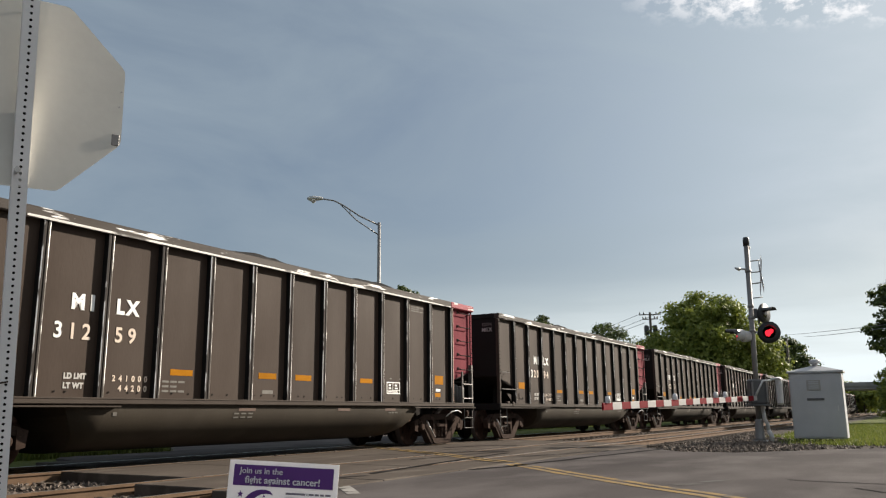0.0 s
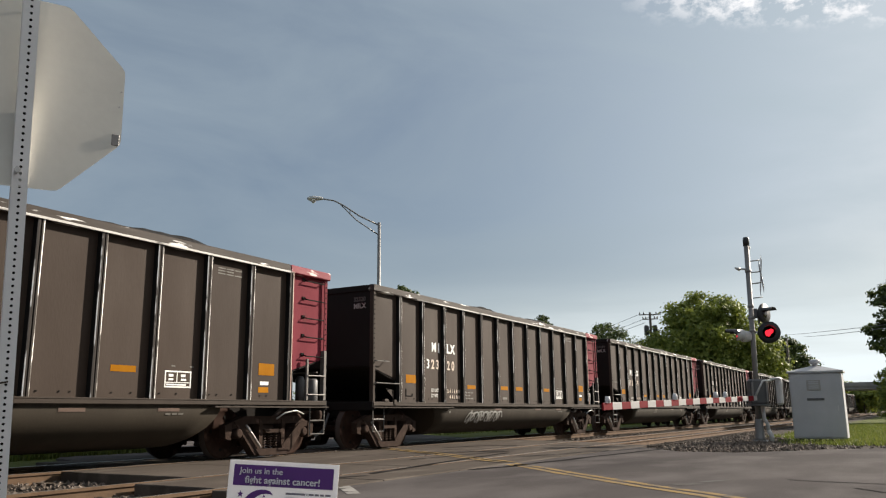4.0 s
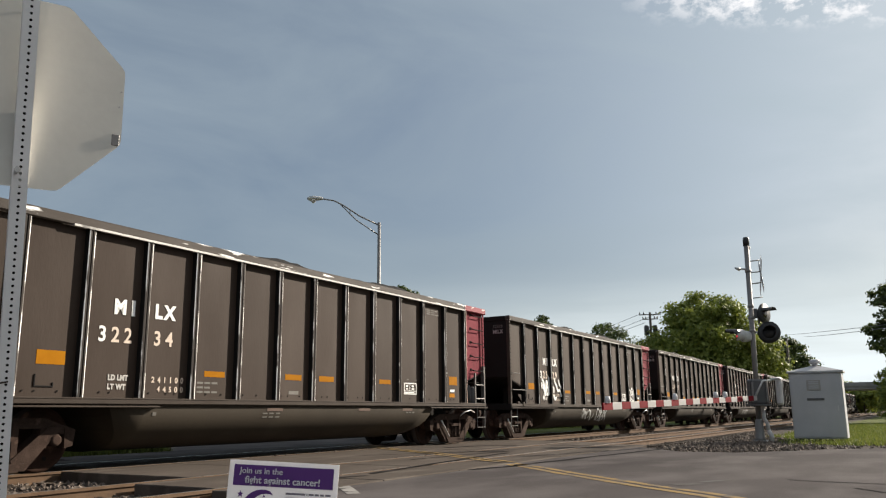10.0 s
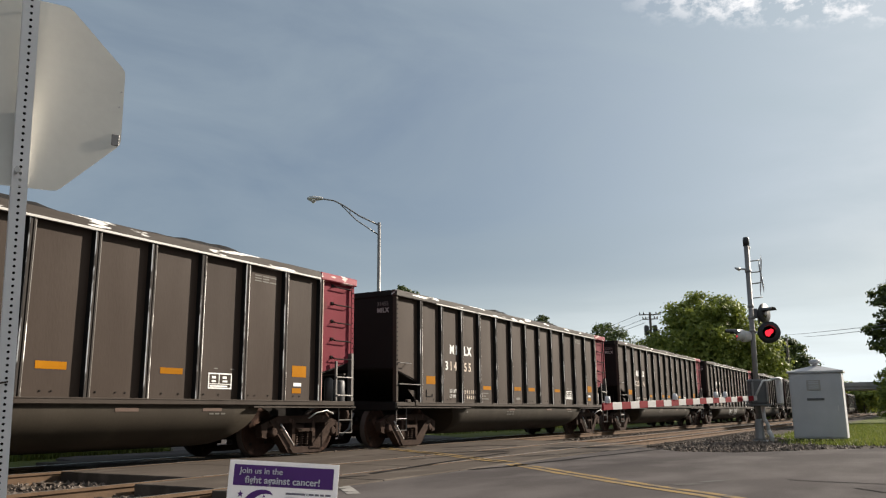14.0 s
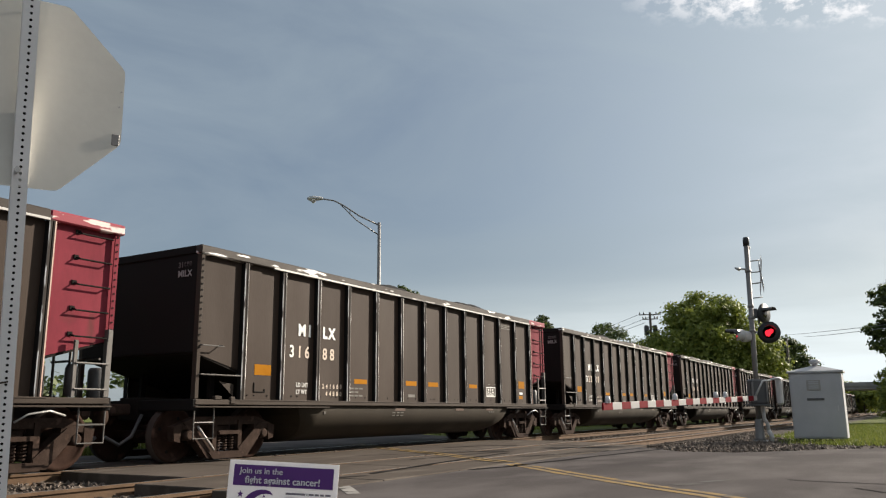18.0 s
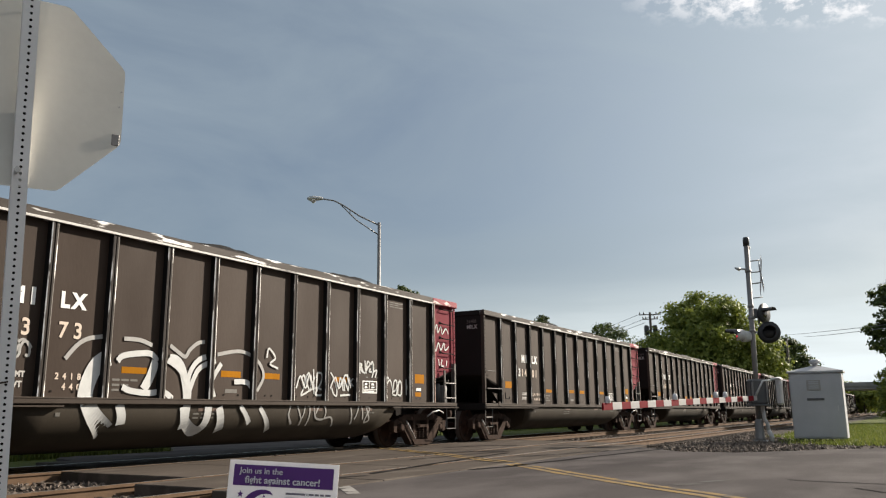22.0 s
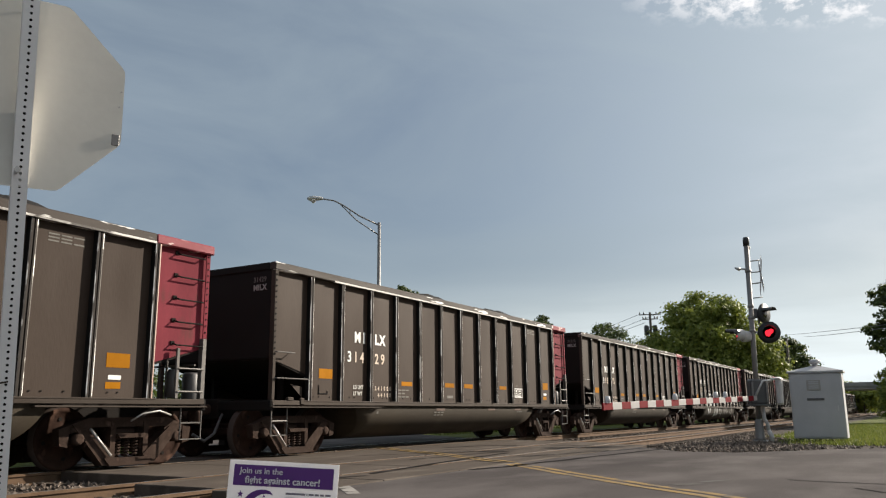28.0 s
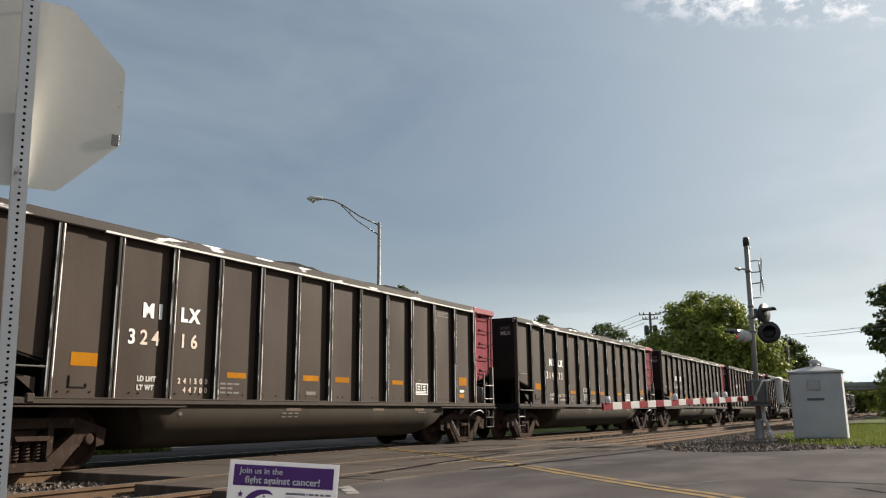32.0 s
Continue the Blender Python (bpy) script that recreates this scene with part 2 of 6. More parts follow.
TIE = surf("grey-brown timber tie", (0.09, 0.07125, 0.05625), (0.04875, 0.039, 0.0315), 0.92, scale=2, fine=40, amount=0.9, bump=0.4, stretch=(4, 1, 4), per_object=0.2, spec=0.1)
STONE = surf("grey-brown ballast stone", (0.15, 0.122, 0.10), (0.075, 0.061, 0.052), 0.92, scale=14, fine=60, island=0.45, spec=0.15)
PURPLE = surf("purple print", (0.10, 0.022, 0.19), (0.08, 0.018, 0.15), 0.5, scale=3, fine=50, bump=0.0)
REDPRINT = surf("dark red print", (0.30, 0.02, 0.05), None, 0.5, bump=0.0)
GREYPRINT = surf("grey print", (0.20, 0.18, 0.22), None, 0.5, bump=0.0)
SIGN_BACK = surf("bare aluminium sign back", (0.60, 0.58, 0.52), (0.52, 0.50, 0.45), 0.6, metal=0.1, scale=2.5, fine=30, amount=0.8, bump=0.02)
SIGN_RED = surf("red sign sheeting", (0.42, 0.02, 0.02), None, 0.4, bump=0.0)
GALV = surf("galvanised steel", (0.55, 0.545, 0.53), (0.42, 0.415, 0.405), 0.5, metal=0.15, scale=7, fine=70, bump=0.05)
POST = surf("zinc coated post", (0.80, 0.79, 0.77), (0.62, 0.61, 0.60), 0.5, metal=0.05, scale=7, fine=70, bump=0.05)
GALV_DARK = surf("weathered aluminium mast", (0.22, 0.21, 0.20), (0.14, 0.135, 0.13), 0.5, metal=0.4, scale=5, fine=50, bump=0.05)
LAMP_BLACK = surf("black signal paint", (0.012, 0.012, 0.013), (0.022, 0.021, 0.021), 0.5, scale=5)
LAMP_GREY = surf("grey lamp housing", (0.0800, 0.0775, 0.0775), (0.0500, 0.0490, 0.0485), 0.5, scale=5)
GATE_WHITE = surf("white gate arm sheeting", (0.5346, 0.5130, 0.4913), (0.4190, 0.3974, 0.3757), 0.5, scale=4, fine=40, bump=0.02)
GATE_RED = surf("red gate arm sheeting", (0.2100, 0.0090, 0.0150), (0.1500, 0.0070, 0.0110), 0.6, scale=4, fine=40, bump=0.02, spec=0.12)
CABINET = surf("grey painted aluminium cabinet", (0.450, 0.448, 0.455), (0.380, 0.378, 0.386), 0.55, scale=2, fine=40, amount=0.9, bump=0.03, spec=0.3)
CONCRETE = surf("grey concrete", (0.36, 0.345, 0.325), (0.26, 0.25, 0.235), 0.85, scale=0.8, fine=20, amount=0.9, bump=0.15)
WOOD = surf("weathered pole timber", (0.10, 0.082, 0.066), (0.06, 0.05, 0.042), 0.9, scale=3, fine=30, stretch=(3, 3, 0.4))
WIRE = surf("cable", (0.05, 0.05, 0.052), None, 0.6, bump=0.0)
BARK = surf("bark", (0.085, 0.066, 0.05), (0.04, 0.032, 0.026), 0.95, scale=5, fine=30, bump=0.5)
GREY_BOARD = surf("weathered board", (0.34, 0.33, 0.31), (0.24, 0.23, 0.21), 0.85, scale=3, fine=30)
RED_GLOW = glow("lit red lamp", (1.0, 0.018, 0.035), 1.05)
RED_LENS = surf("unlit red lens", (0.012, 0.004, 0.004), None, 0.25, bump=0.0)
PALE_LENS = surf("clear lens", (0.7, 0.68, 0.68), None, 0.2, bump=0.0)


def leaf_material(name, base, tip):
    m = bpy.data.materials.new(name)
    m.use_nodes = True
    nt = m.node_tree
    N, K = nt.nodes.new, nt.links.new
    b = nt.nodes["Principled BSDF"]
    geo, mix, out = N("ShaderNodeNewGeometry"), N("ShaderNodeMix"), nt.nodes["Material Output"]
    mix.data_type = "RGBA"
    mix.inputs[6].default_value, mix.inputs[7].default_value = (*base, 1), (*tip, 1)
    K(geo.outputs["Random Per Island"], mix.inputs[0])
    K(mix.outputs[2], b.inputs["Base Color"])
    b.inputs["Roughness"].default_value = 0.6
    tr, ms = N("ShaderNodeBsdfTranslucent"), N("ShaderNodeMixShader")
    K(mix.outputs[2], tr.inputs[0])
    ms.inputs[0].default_value = 0.35
    K(b.outputs[0], ms.inputs[1])
    K(tr.outputs[0], ms.inputs[2])
    K(ms.outputs[0], out.inputs[0])
    return m


def thin_plastic(name, colour, through_share):
    """Thin corrugated plastic that lets some light through from behind."""
    m = surf(name, colour, tuple(c * 0.92 for c in colour), 0.5, scale=3, fine=50, bump=0.0)
    nt = m.node_tree
    N, K = nt.nodes.new, nt.links.new
    b, out = nt.nodes["Principled BSDF"], nt.nodes["Material Output"]
    tr, ms = N("ShaderNodeBsdfTranslucent"), N("ShaderNodeMixShader")
    tr.inputs[0].default_value = (*colour, 1)
    ms.inputs[0].default_value = through_share
    K(b.outputs[0], ms.inputs[1])
    K(tr.outputs[0], ms.inputs[2])
    K(ms.outputs[0], out.inputs[0])
    return m


WHITE_PLASTIC = thin_plastic("white corrugated plastic", (0.84, 0.83, 0.84), 0.4)
LEAF = leaf_material("green leaves", (0.105, 0.142, 0.020), (0.29, 0.32, 0.055))
LEAF_DARK = leaf_material("dark green leaves", (0.034, 0.055, 0.014), (0.10, 0.13, 0.030))
GRASSBLADE = leaf_material("grass blades", (0.085, 0.115, 0.018), (0.185, 0.205, 0.042))


def ground_material():
    """Gravel along the tracks, grass elsewhere, with a ragged edge between."""
    m = bpy.data.materials.new("ground of gravel and grass")
    m.use_nodes = True
    nt = m.node_tree
    N, K = nt.nodes.new, nt.links.new
    b = nt.nodes["Principled BSDF"]
    co, sep = N("ShaderNodeTexCoord"), N("ShaderNodeSeparateXYZ")
    K(co.outputs["Object"], sep.inputs[0])

    def noise_at(s, d=5):
        n = N("ShaderNodeTexNoise")
        n.inputs["Scale"].default_value, n.inputs["Detail"].default_value = s, d
        K(co.outputs["Object"], n.inputs["Vector"])
        return n.outputs[0]

    def blend(f, a, c):
        x = N("ShaderNodeMix")
        x.data_type = "RGBA"
        K(f, x.inputs[0])
        for i, v in ((6, a), (7, c)):
            if isinstance(v, tuple):
                x.inputs[i].default_value = (*v, 1)
            else:
                K(v, x.inputs[i])
        return x.outputs[2]

    def math_node(op, a, c, d=None):
        x = N("ShaderNodeMath")
        x.operation = op
        for i, v in enumerate((a, c, d)):
            if v is None:
                continue
            if isinstance(v, (int, float)):
                x.inputs[i].default_value = v
            else:
                K(v, x.inputs[i])
        return x.outputs[0]

    grass = blend(noise_at(0.35), blend(noise_at(14), (0.06, 0.085, 0.016), (0.11, 0.14, 0.03)), (0.12, 0.125, 0.045))
    gravel = blend(noise_at(22), blend(noise_at(0.8), (0.10, 0.083, 0.07), (0.07, 0.058, 0.05)), (0.045, 0.037, 0.032))
    edge = math_node("MULTIPLY_ADD", noise_at(0.9, 6), 3.0, sep.outputs[1])
    near = N("ShaderNodeMapRange")
    near.inputs[1].default_value, near.inputs[2].default_value = 4.9, 5.5
    K(edge, near.inputs[0])
    far = N("ShaderNodeMapRange")
    far.inputs[1].default_value, far.inputs[2].default_value = 16.0, 15.2
    K(edge, far.inputs[0])
    band = math_node("MULTIPLY", near.outputs[0], far.outputs[0])
    kerb = N("ShaderNodeMapRange")
    kerb.inputs[1].default_value, kerb.inputs[2].default_value = 23.6, 22.4
    K(math_node("MULTIPLY_ADD", noise_at(0.7, 6), 3.0, sep.outputs[0]), kerb.inputs[0])
    near_road = math_node("MULTIPLY", kerb.outputs[0], math_node("LESS_THAN", sep.outputs[1], 14.0))
    stony = math_node("MAXIMUM", band, near_road)
    K(blend(stony, grass, gravel), b.inputs["Base Color"])
    b.inputs["Roughness"].default_value = 0.95
    b.inputs["Specular IOR Level"].default_value = 0.08
    bp = N("ShaderNodeBump")
    bp.inputs["Strength"].default_value, bp.inputs["Distance"].default_value = 0.8, 0.05
    K(noise_at(22), bp.inputs["Height"])
    K(bp.outputs[0], b.inputs["Normal"])
    return m


GROUND = ground_material()

# ---------------------------------------------------------------- mesh helpers


def box(bm, x0, y0, z0, x1, y1, z1, bevel=0.0, mi=0):
    vs = [bm.verts.new((x, y, z)) for x in (x0, x1) for y in (y0, y1) for z in (z0, z1)]
    quads = ((0, 1, 3, 2), (4, 6, 7, 5), (0, 4, 5, 1), (2, 3, 7, 6), (0, 2, 6, 4), (1, 5, 7, 3))
    fs = [bm.faces.new([vs[i] for i in q]) for q in quads]
    for f in fs:
        f.material_index = mi
    if bevel:
        es = list({e for f in fs for e in f.edges})
        bmesh.ops.bevel(bm, geom=es, offset=bevel, segments=1, affect="EDGES", clamp_overlap=True)
    return fs


def tube(bm, pts, r, n=6, mi=0, ends=True):
    """A round bar along a line of points."""
    rings = []
    pts = [Vector(p) for p in pts]
    for i, p in enumerate(pts):
        d = (pts[min(i + 1, len(pts) - 1)] - pts[max(i - 1, 0)]).normalized()
        a = d.orthogonal().normalized() if i == 0 else (a - d * a.dot(d)).normalized()
        b = d.cross(a)
        rr = r[i] if isinstance(r, (list, tuple)) else r
        rings.append([bm.verts.new(p + rr * (a * math.cos(k * math.tau / n) + b * math.sin(k * math.tau / n))) for k in range(n)])
    for A, B in zip(rings, rings[1:]):
        for k in range(n):
            f = bm.faces.new((A[k], A[(k + 1) % n], B[(k + 1) % n], B[k]))
            f.material_index, f.smooth = mi, n > 5
    if ends:
        for ring in (rings[0][::-1], rings[-1]):
            bm.faces.new(ring).material_index = mi


def prism(bm, outline, axis, a, b, mi=0):
    """An outline in the two other axes, drawn out along an axis from a to b."""
    def at(p, h):
        q = list(p)
        q.insert("xyz".index(axis), h)
        return bm.verts.new(q)
    A, B = [at(p, a) for p in outline], [at(p, b) for p in outline]
    fs = [bm.faces.new(A[::-1]), bm.faces.new(B)]
    n = len(A)
    for i in range(n):
        fs.append(bm.faces.new((A[i], A[(i + 1) % n], B[(i + 1) % n], B[i])))
    for f in fs:
        f.material_index = mi
    return fs


def lathe(bm, profile, n=20, axis="y", mi=0, centre=(0, 0, 0), mis=None, caps=(True, True)):
    """A profile of (radius, height) turned about an axis."""
    rings = []
    for r, h in profile:
        ring = []
        for k in range(n):
            c, s = r * math.cos(k * math.tau / n), r * math.sin(k * math.tau / n)
            q = {"x": (h, c, s), "y": (c, h, s), "z": (c, s, h)}[axis]
            ring.append(bm.verts.new(Vector(q) + Vector(centre)))
        rings.append(ring)
    for j, (A, B) in enumerate(zip(rings, rings[1:])):
        for k in range(n):
            f = bm.faces.new((A[k], A[(k + 1) % n], B[(k + 1) % n], B[k]))
            f.material_index, f.smooth = (mis[j] if mis else mi), True
    for ring, m, cap in ((rings[0][::-1], mis[0] if mis else mi, caps[0]), (rings[-1], mis[-1] if mis else mi, caps[1])):
        if cap:
            bm.faces.new(ring).material_index = m


def mesh_from(bm, name, mats):
    bmesh.ops.recalc_face_normals(bm, faces=bm.faces)
    me = bpy.data.meshes.new(name)
    bm.to_mesh(me)
    bm.free()
    for m in mats if isinstance(mats, (list, tuple)) else [mats]:
        me.materials.append(m)
    return me


def put(name, mesh, parent=None, m=None, label=""):
    ob = new(name, mesh)
    ob.parent = parent
    if m is not None:
        ob.matrix_basis = m
    if label:
        ob["label"] = label
    return ob


def part(name, bm, mats, parent=None, label="", m=None):
    return put(name, mesh_from(bm, name, mats), parent, m, label)


def empty(name, m=None):
    ob = new(name)
    ob.empty_display_size = 0.2
    if m is not None:
        ob.matrix_basis = m
    return ob


LETTERS = {}


def letters(text, size, material, bold=0.0, gap=1.0):
    """Flat lettering in the x-z plane that faces -y, its lower left corner at the origin."""
    key = (text, size, material.name, bold, gap)
    if key not in LETTERS:
        cu = bpy.data.curves.new("lettering", "FONT")
        cu.body, cu.size, cu.offset, cu.space_character, cu.extrude = text, size, bold, gap, 0.002
        ob = bpy.data.objects.new("lettering", cu)
        scene.collection.objects.link(ob)
        bpy.context.view_layer.update()
        me = bpy.data.meshes.new_from_object(ob.evaluated_get(bpy.context.evaluated_depsgraph_get()))
        bpy.data.objects.remove(ob)
        me.transform(Matrix.Rotation(radians(90), 4, "X"))
        me.materials.clear()
        me.materials.append(material)
        LETTERS[key] = me
    return LETTERS[key]


def ribbon(bm, pts, width, to3d, mi=0, steps=6):
    """A painted stroke along a smooth line through 2D points; to3d sets each point on the surface."""
    P = [Vector(p) for p in pts]
    line = []
    for i in range(len(P) - 1):
        a, b, c, d = P[max(i - 1, 0)], P[i], P[i + 1], P[min(i + 2, len(P) - 1)]
        for s in range(steps):
            t = s / steps
            line.append(0.5 * (2 * b + (c - a) * t + (2 * a - 5 * b + 4 * c - d) * t * t + (3 * b - a - 3 * c + d) * t ** 3))
    line.append(P[-1])
    prev = None
    for i, q in enumerate(line):
        d = line[min(i + 1, len(line) - 1)] - line[max(i - 1, 0)]
        side = Vector((-d.y, d.x)).normalized() * width * 0.5 if d.length > 1e-6 else Vector((0, width / 2))
        pair = [bm.verts.new(to3d(*(q + side))), bm.verts.new(to3d(*(q - side)))]
        if prev:
            bm.faces.new((prev[0], prev[1], pair[1], pair[0])).material_index = mi
        prev = pair

# ---------------------------------------------------------------- ground, road, tracks
TRACK_FAR, TRACK_NEAR, GAUGE = 11.67, 7.36, 0.755


def build_ground():
    bm = bmesh.new()
    ys = [-700, -60, -10, 2, 4.6, 5.4, 6, 9.5, 13, 13.8, 14.6, 20, 40, 120, 900]
    xs = [-400, -60, -10, 0, 10, 20, 30, 50, 80, 150, 300, 700, 2500]

    def h(x, y):
        bed = -0.17 if 5.4 <= y <= 13.8 else -0.05
        return bed + (0.5 if y > 500 or y < -300 else 0)
    grid = [[bm.verts.new((x, y, h(x, y))) for y in ys] for x in xs]
    for i in range(len(xs) - 1):
        for j in range(len(ys) - 1):
            bm.faces.new((grid[i][j], grid[i + 1][j], grid[i + 1][j + 1], grid[i][j + 1]))
    tagged(part("ground", bm, GROUND), "flat ground of grass with grey gravel along the tracks", "ground", kind="structure")


def build_road():
    bm = bmesh.new()
    edge = [(-30, -25), (24, -25), (19.6, -1.5), (19.3, 0.6), (18.8, 1.3), (17.5, 2.2), (16.5, 3.1), (16.6, 4.2), (17.9, 5.15), (19.25, 6.2), (20.9, 7.5), (23.2, 12.4), (26.6, 16.2), (70, 58), (56, 70),
            (14.4, 19.5), (9.97, 14.6), (9.2, 11.8), (7.6, 6.2), (4.15, 3.36), (-30, 3.36)]
    prism(bm, edge, "z", -0.20, -0.02)
    tagged(part("road", bm, ASPHALT), "worn grey asphalt road over a railway crossing", "road", kind="structure")


def road_strip(name, pts, width, material, label, z=-0.016, category="road marking", aside=0.0):
    """A strip of paint or tar along a line of points on the road, its edges a little uneven."""
    P = [Vector((*p, 0)) for p in pts]
    line = []
    for p, q in zip(P, P[1:]):
        n = max(2, int((q - p).length / 0.5))
        line += [p.lerp(q, i / n) for i in range(n)]
    line.append(P[-1])
    bm = bmesh.new()
    prev = None
    for i, p in enumerate(line):
        d = (line[min(i + 1, len(line) - 1)] - line[max(i - 1, 0)]).normalized()
        s = Vector((-d.y, d.x, 0))
        w = width / 2 * (1 + 0.25 * noise.noise(p * 1.7))
        c = p + s * aside + Vector((0, 0, z))
        pair = (bm.verts.new(c + s * w), bm.verts.new(c - s * w))
        if prev:
            bm.faces.new((prev[0], prev[1], pair[1], pair[0]))
        prev = pair
    tagged(part(name, bm, material), label, category, kind="structure")


def build_rails():
    prof = [(-0.070, -0.17), (0.070, -0.17), (0.070, -0.155), (0.012, -0.135), (0.012, -0.045), (0.036, -0.035), (0.036, -0.004),
            (0.028, 0.0), (-0.028, 0.0), (-0.036, -0.004), (-0.036, -0.035), (-0.012, -0.045), (-0.012, -0.135), (-0.070, -0.155)]
    for centre, name in ((TRACK_FAR, "far"), (TRACK_NEAR, "near")):
        track = empty("railway_track", pose(0, centre, 0))
        tagged(track, "rusty rails with polished heads on timber ties", "railway track", "railway tracks", "structure")
        for side in (-GAUGE, GAUGE):
            bm = bmesh.new()
            fs = prism(bm, [(side + p[0], p[1]) for p in prof], "x", -60, 700)
            fs[2 + 7].material_index = 1
            part("rail", bm, [RAIL, RAILTOP], track)
        bm = bmesh.new()
        box(bm, -0.115, -1.28, -0.20, 0.115, 1.28, -0.135, 0.012)
        tie = mesh_from(bm, "tie", TIE)
        spots = [1.5 + 0.52 * i for i in range(13)] + [21.9 + 0.53 * i for i in range(90)]
        for x in spots:
            put("tie", tie, track, pose(x, random.uniform(-0.04, 0.04), 0, 0, 0, random.uniform(-1.2, 1.2)))
        bm = bmesh.new()
        for i in range(330):
            box(bm, 69.6 + 0.53 * i, -1.28, -0.2, 69.83 + 0.53 * i, 1.28, -0.135)
        part("tie_row", bm, TIE, track)


def build_crossing():
    """Timber and asphalt panels between and beside the rails, ending square above the lower ballast."""
    rows = [(TRACK_NEAR - 1.75, TRACK_NEAR - GAUGE - 0.06, 6.3, 19.4), (TRACK_NEAR - GAUGE + 0.10, TRACK_NEAR + GAUGE - 0.10, 6.5, 20.4),
            (TRACK_NEAR + GAUGE + 0.06, TRACK_FAR - GAUGE - 0.06, 7.5, 21.6), (TRACK_FAR - GAUGE + 0.10, TRACK_FAR + GAUGE - 0.10, 8.2, 22.8),
            (TRACK_FAR + GAUGE + 0.06, TRACK_FAR + 1.8, 8.8, 23.4)]
    for y0, y1, x0, x1 in rows:
        pave = empty("crossing_panel_row", pose(0, 0, 0))
        tagged(pave, "worn brown crossing panels laid level with the rails", "crossing surface", "crossing panels", "structure")
        n = 7
        for i in range(n):
            a, b = x0 + (x1 - x0) * i / n, x0 + (x1 - x0) * (i + 1) / n
            bm = bmesh.new()
            box(bm, a + 0.006, y0, -0.165, b - 0.006, y1, -0.004 + random.uniform(-0.003, 0.003), 0.01)
            part("panel", bm, PANEL_CONC, pave)


def stones(name, spots, label, size=(0.025, 0.055)):
    """Loose broken stones, joined."""
    verts, faces = [], []
    base = [(1, 0, 0), (-1, 0, 0), (0, 1, 0), (0, -1, 0), (0, 0, 1), (0, 0, -0.6)]
    tri = [(0, 2, 4), (2, 1, 4), (1, 3, 4), (3, 0, 4), (2, 0, 5), (1, 2, 5), (3, 1, 5), (0, 3, 5)]
    for x, y, z in spots:
        s = random.uniform(*size)
        e = Euler((random.random() * 6, random.random() * 6, random.random() * 6)).to_matrix()
        k = len(verts)
        for b in base:
            v = e @ Vector([c * s * random.uniform(0.6, 1.2) for c in b])
            verts.append((x + v.x, y + v.y, z + v.z))
        faces += [(k + a, k + b, k + c) for a, b, c in tri]
    me = bpy.data.meshes.new(name)
    me.from_pydata(verts, [], faces)
    me.materials.append(STONE)
    tagged(new(name, me), label, "ballast", kind="stuff")


def build_ballast():
    spots = []
    for _ in range(6500):
        x, y = random.uniform(16.4, 34), random.uniform(1.6, 6.3)
        shoulder = y > 2.0 + 0.5 * noise.noise(Vector((x * 0.8, y * 0.8, 9))) + max(0.0, (x - 20.5) * 0.28)
        if shoulder and x > 16.75 + max(0.0, (y - 4.2) * 1.28) + max(0.0, (3.2 - y) * 0.9) and random.random() < 1.2 - (x - 17) / 22:
            z = -0.03 if y < 4.8 else -0.03 - 0.13 * min(1, (y - 4.8) / 0.8)
            spots.append((x, y, z))
    for _ in range(2600):
        x, y = random.uniform(3.5, 8.2), random.uniform(5.6, 13)
        if x < 6.7 + (y - 6.4) * 0.38:
            spots.append((x, y, -0.15))
    for _ in range(2200):
        spots.append((random.uniform(21.5, 43), random.uniform(5.8, 13.2), -0.155))
    for _ in range(1500):
        x, y = random.uniform(17.4, 24.0), random.uniform(-7, 2.4)
        if x > 19.4 + min(0.0, 0.6 - y) * 1.1 + max(0.0, 0.6 - y) * 0.12 and random.random() < 1.15 - (x - 18.6) / 4.5:
            spots.append((x, y, -0.045))
    stones("ballast", spots, "loose grey-brown broken stone ballast beside the rails")
    rim = [(random.gauss(0, 0.05) + x, 10.55 + random.uniform(-0.05, 0.12), 0.03) for x in [11.5 + 0.05 * i for i in range(70)] if random.random() < 0.5]
    stones("loose_gravel", rim, "loose pale gravel lying along the crossing panel", (0.012, 0.03))


def grass_patch(name, x0, x1, y0, y1, count, h, z=-0.05, label="long green grass blades in tufts", keep=None):
    verts, faces = [], []
    for _ in range(count):
        x, y = random.uniform(x0, x1), random.uniform(y0, y1)
        if noise.noise(Vector((x * 0.5, y * 0.5, 3))) < -0.18 or (keep and not keep(x, y)):
            continue
        for _ in range(4):
            a, hh = random.random() * 6.28, h * random.uniform(0.4, 1.1)
            w = 0.012 + 0.02 * hh
            px_, py_ = x + random.uniform(-0.08, 0.08), y + random.uniform(-0.08, 0.08)
            dx, dy = math.cos(a), math.sin(a)
            lean = random.uniform(0.1, 0.5) * hh
            k = len(verts)
            verts += [(px_ - dy * w, py_ + dx * w, z), (px_ + dy * w, py_ - dx * w, z), (px_ + dx * lean, py_ + dy * lean, z + hh)]
            faces.append((k, k + 1, k + 2))
    me = bpy.data.meshes.new(name)
    me.from_pydata(verts, [], faces)
    me.materials.append(GRASSBLADE)
    tagged(new(name, me), label, "grass", kind="stuff")


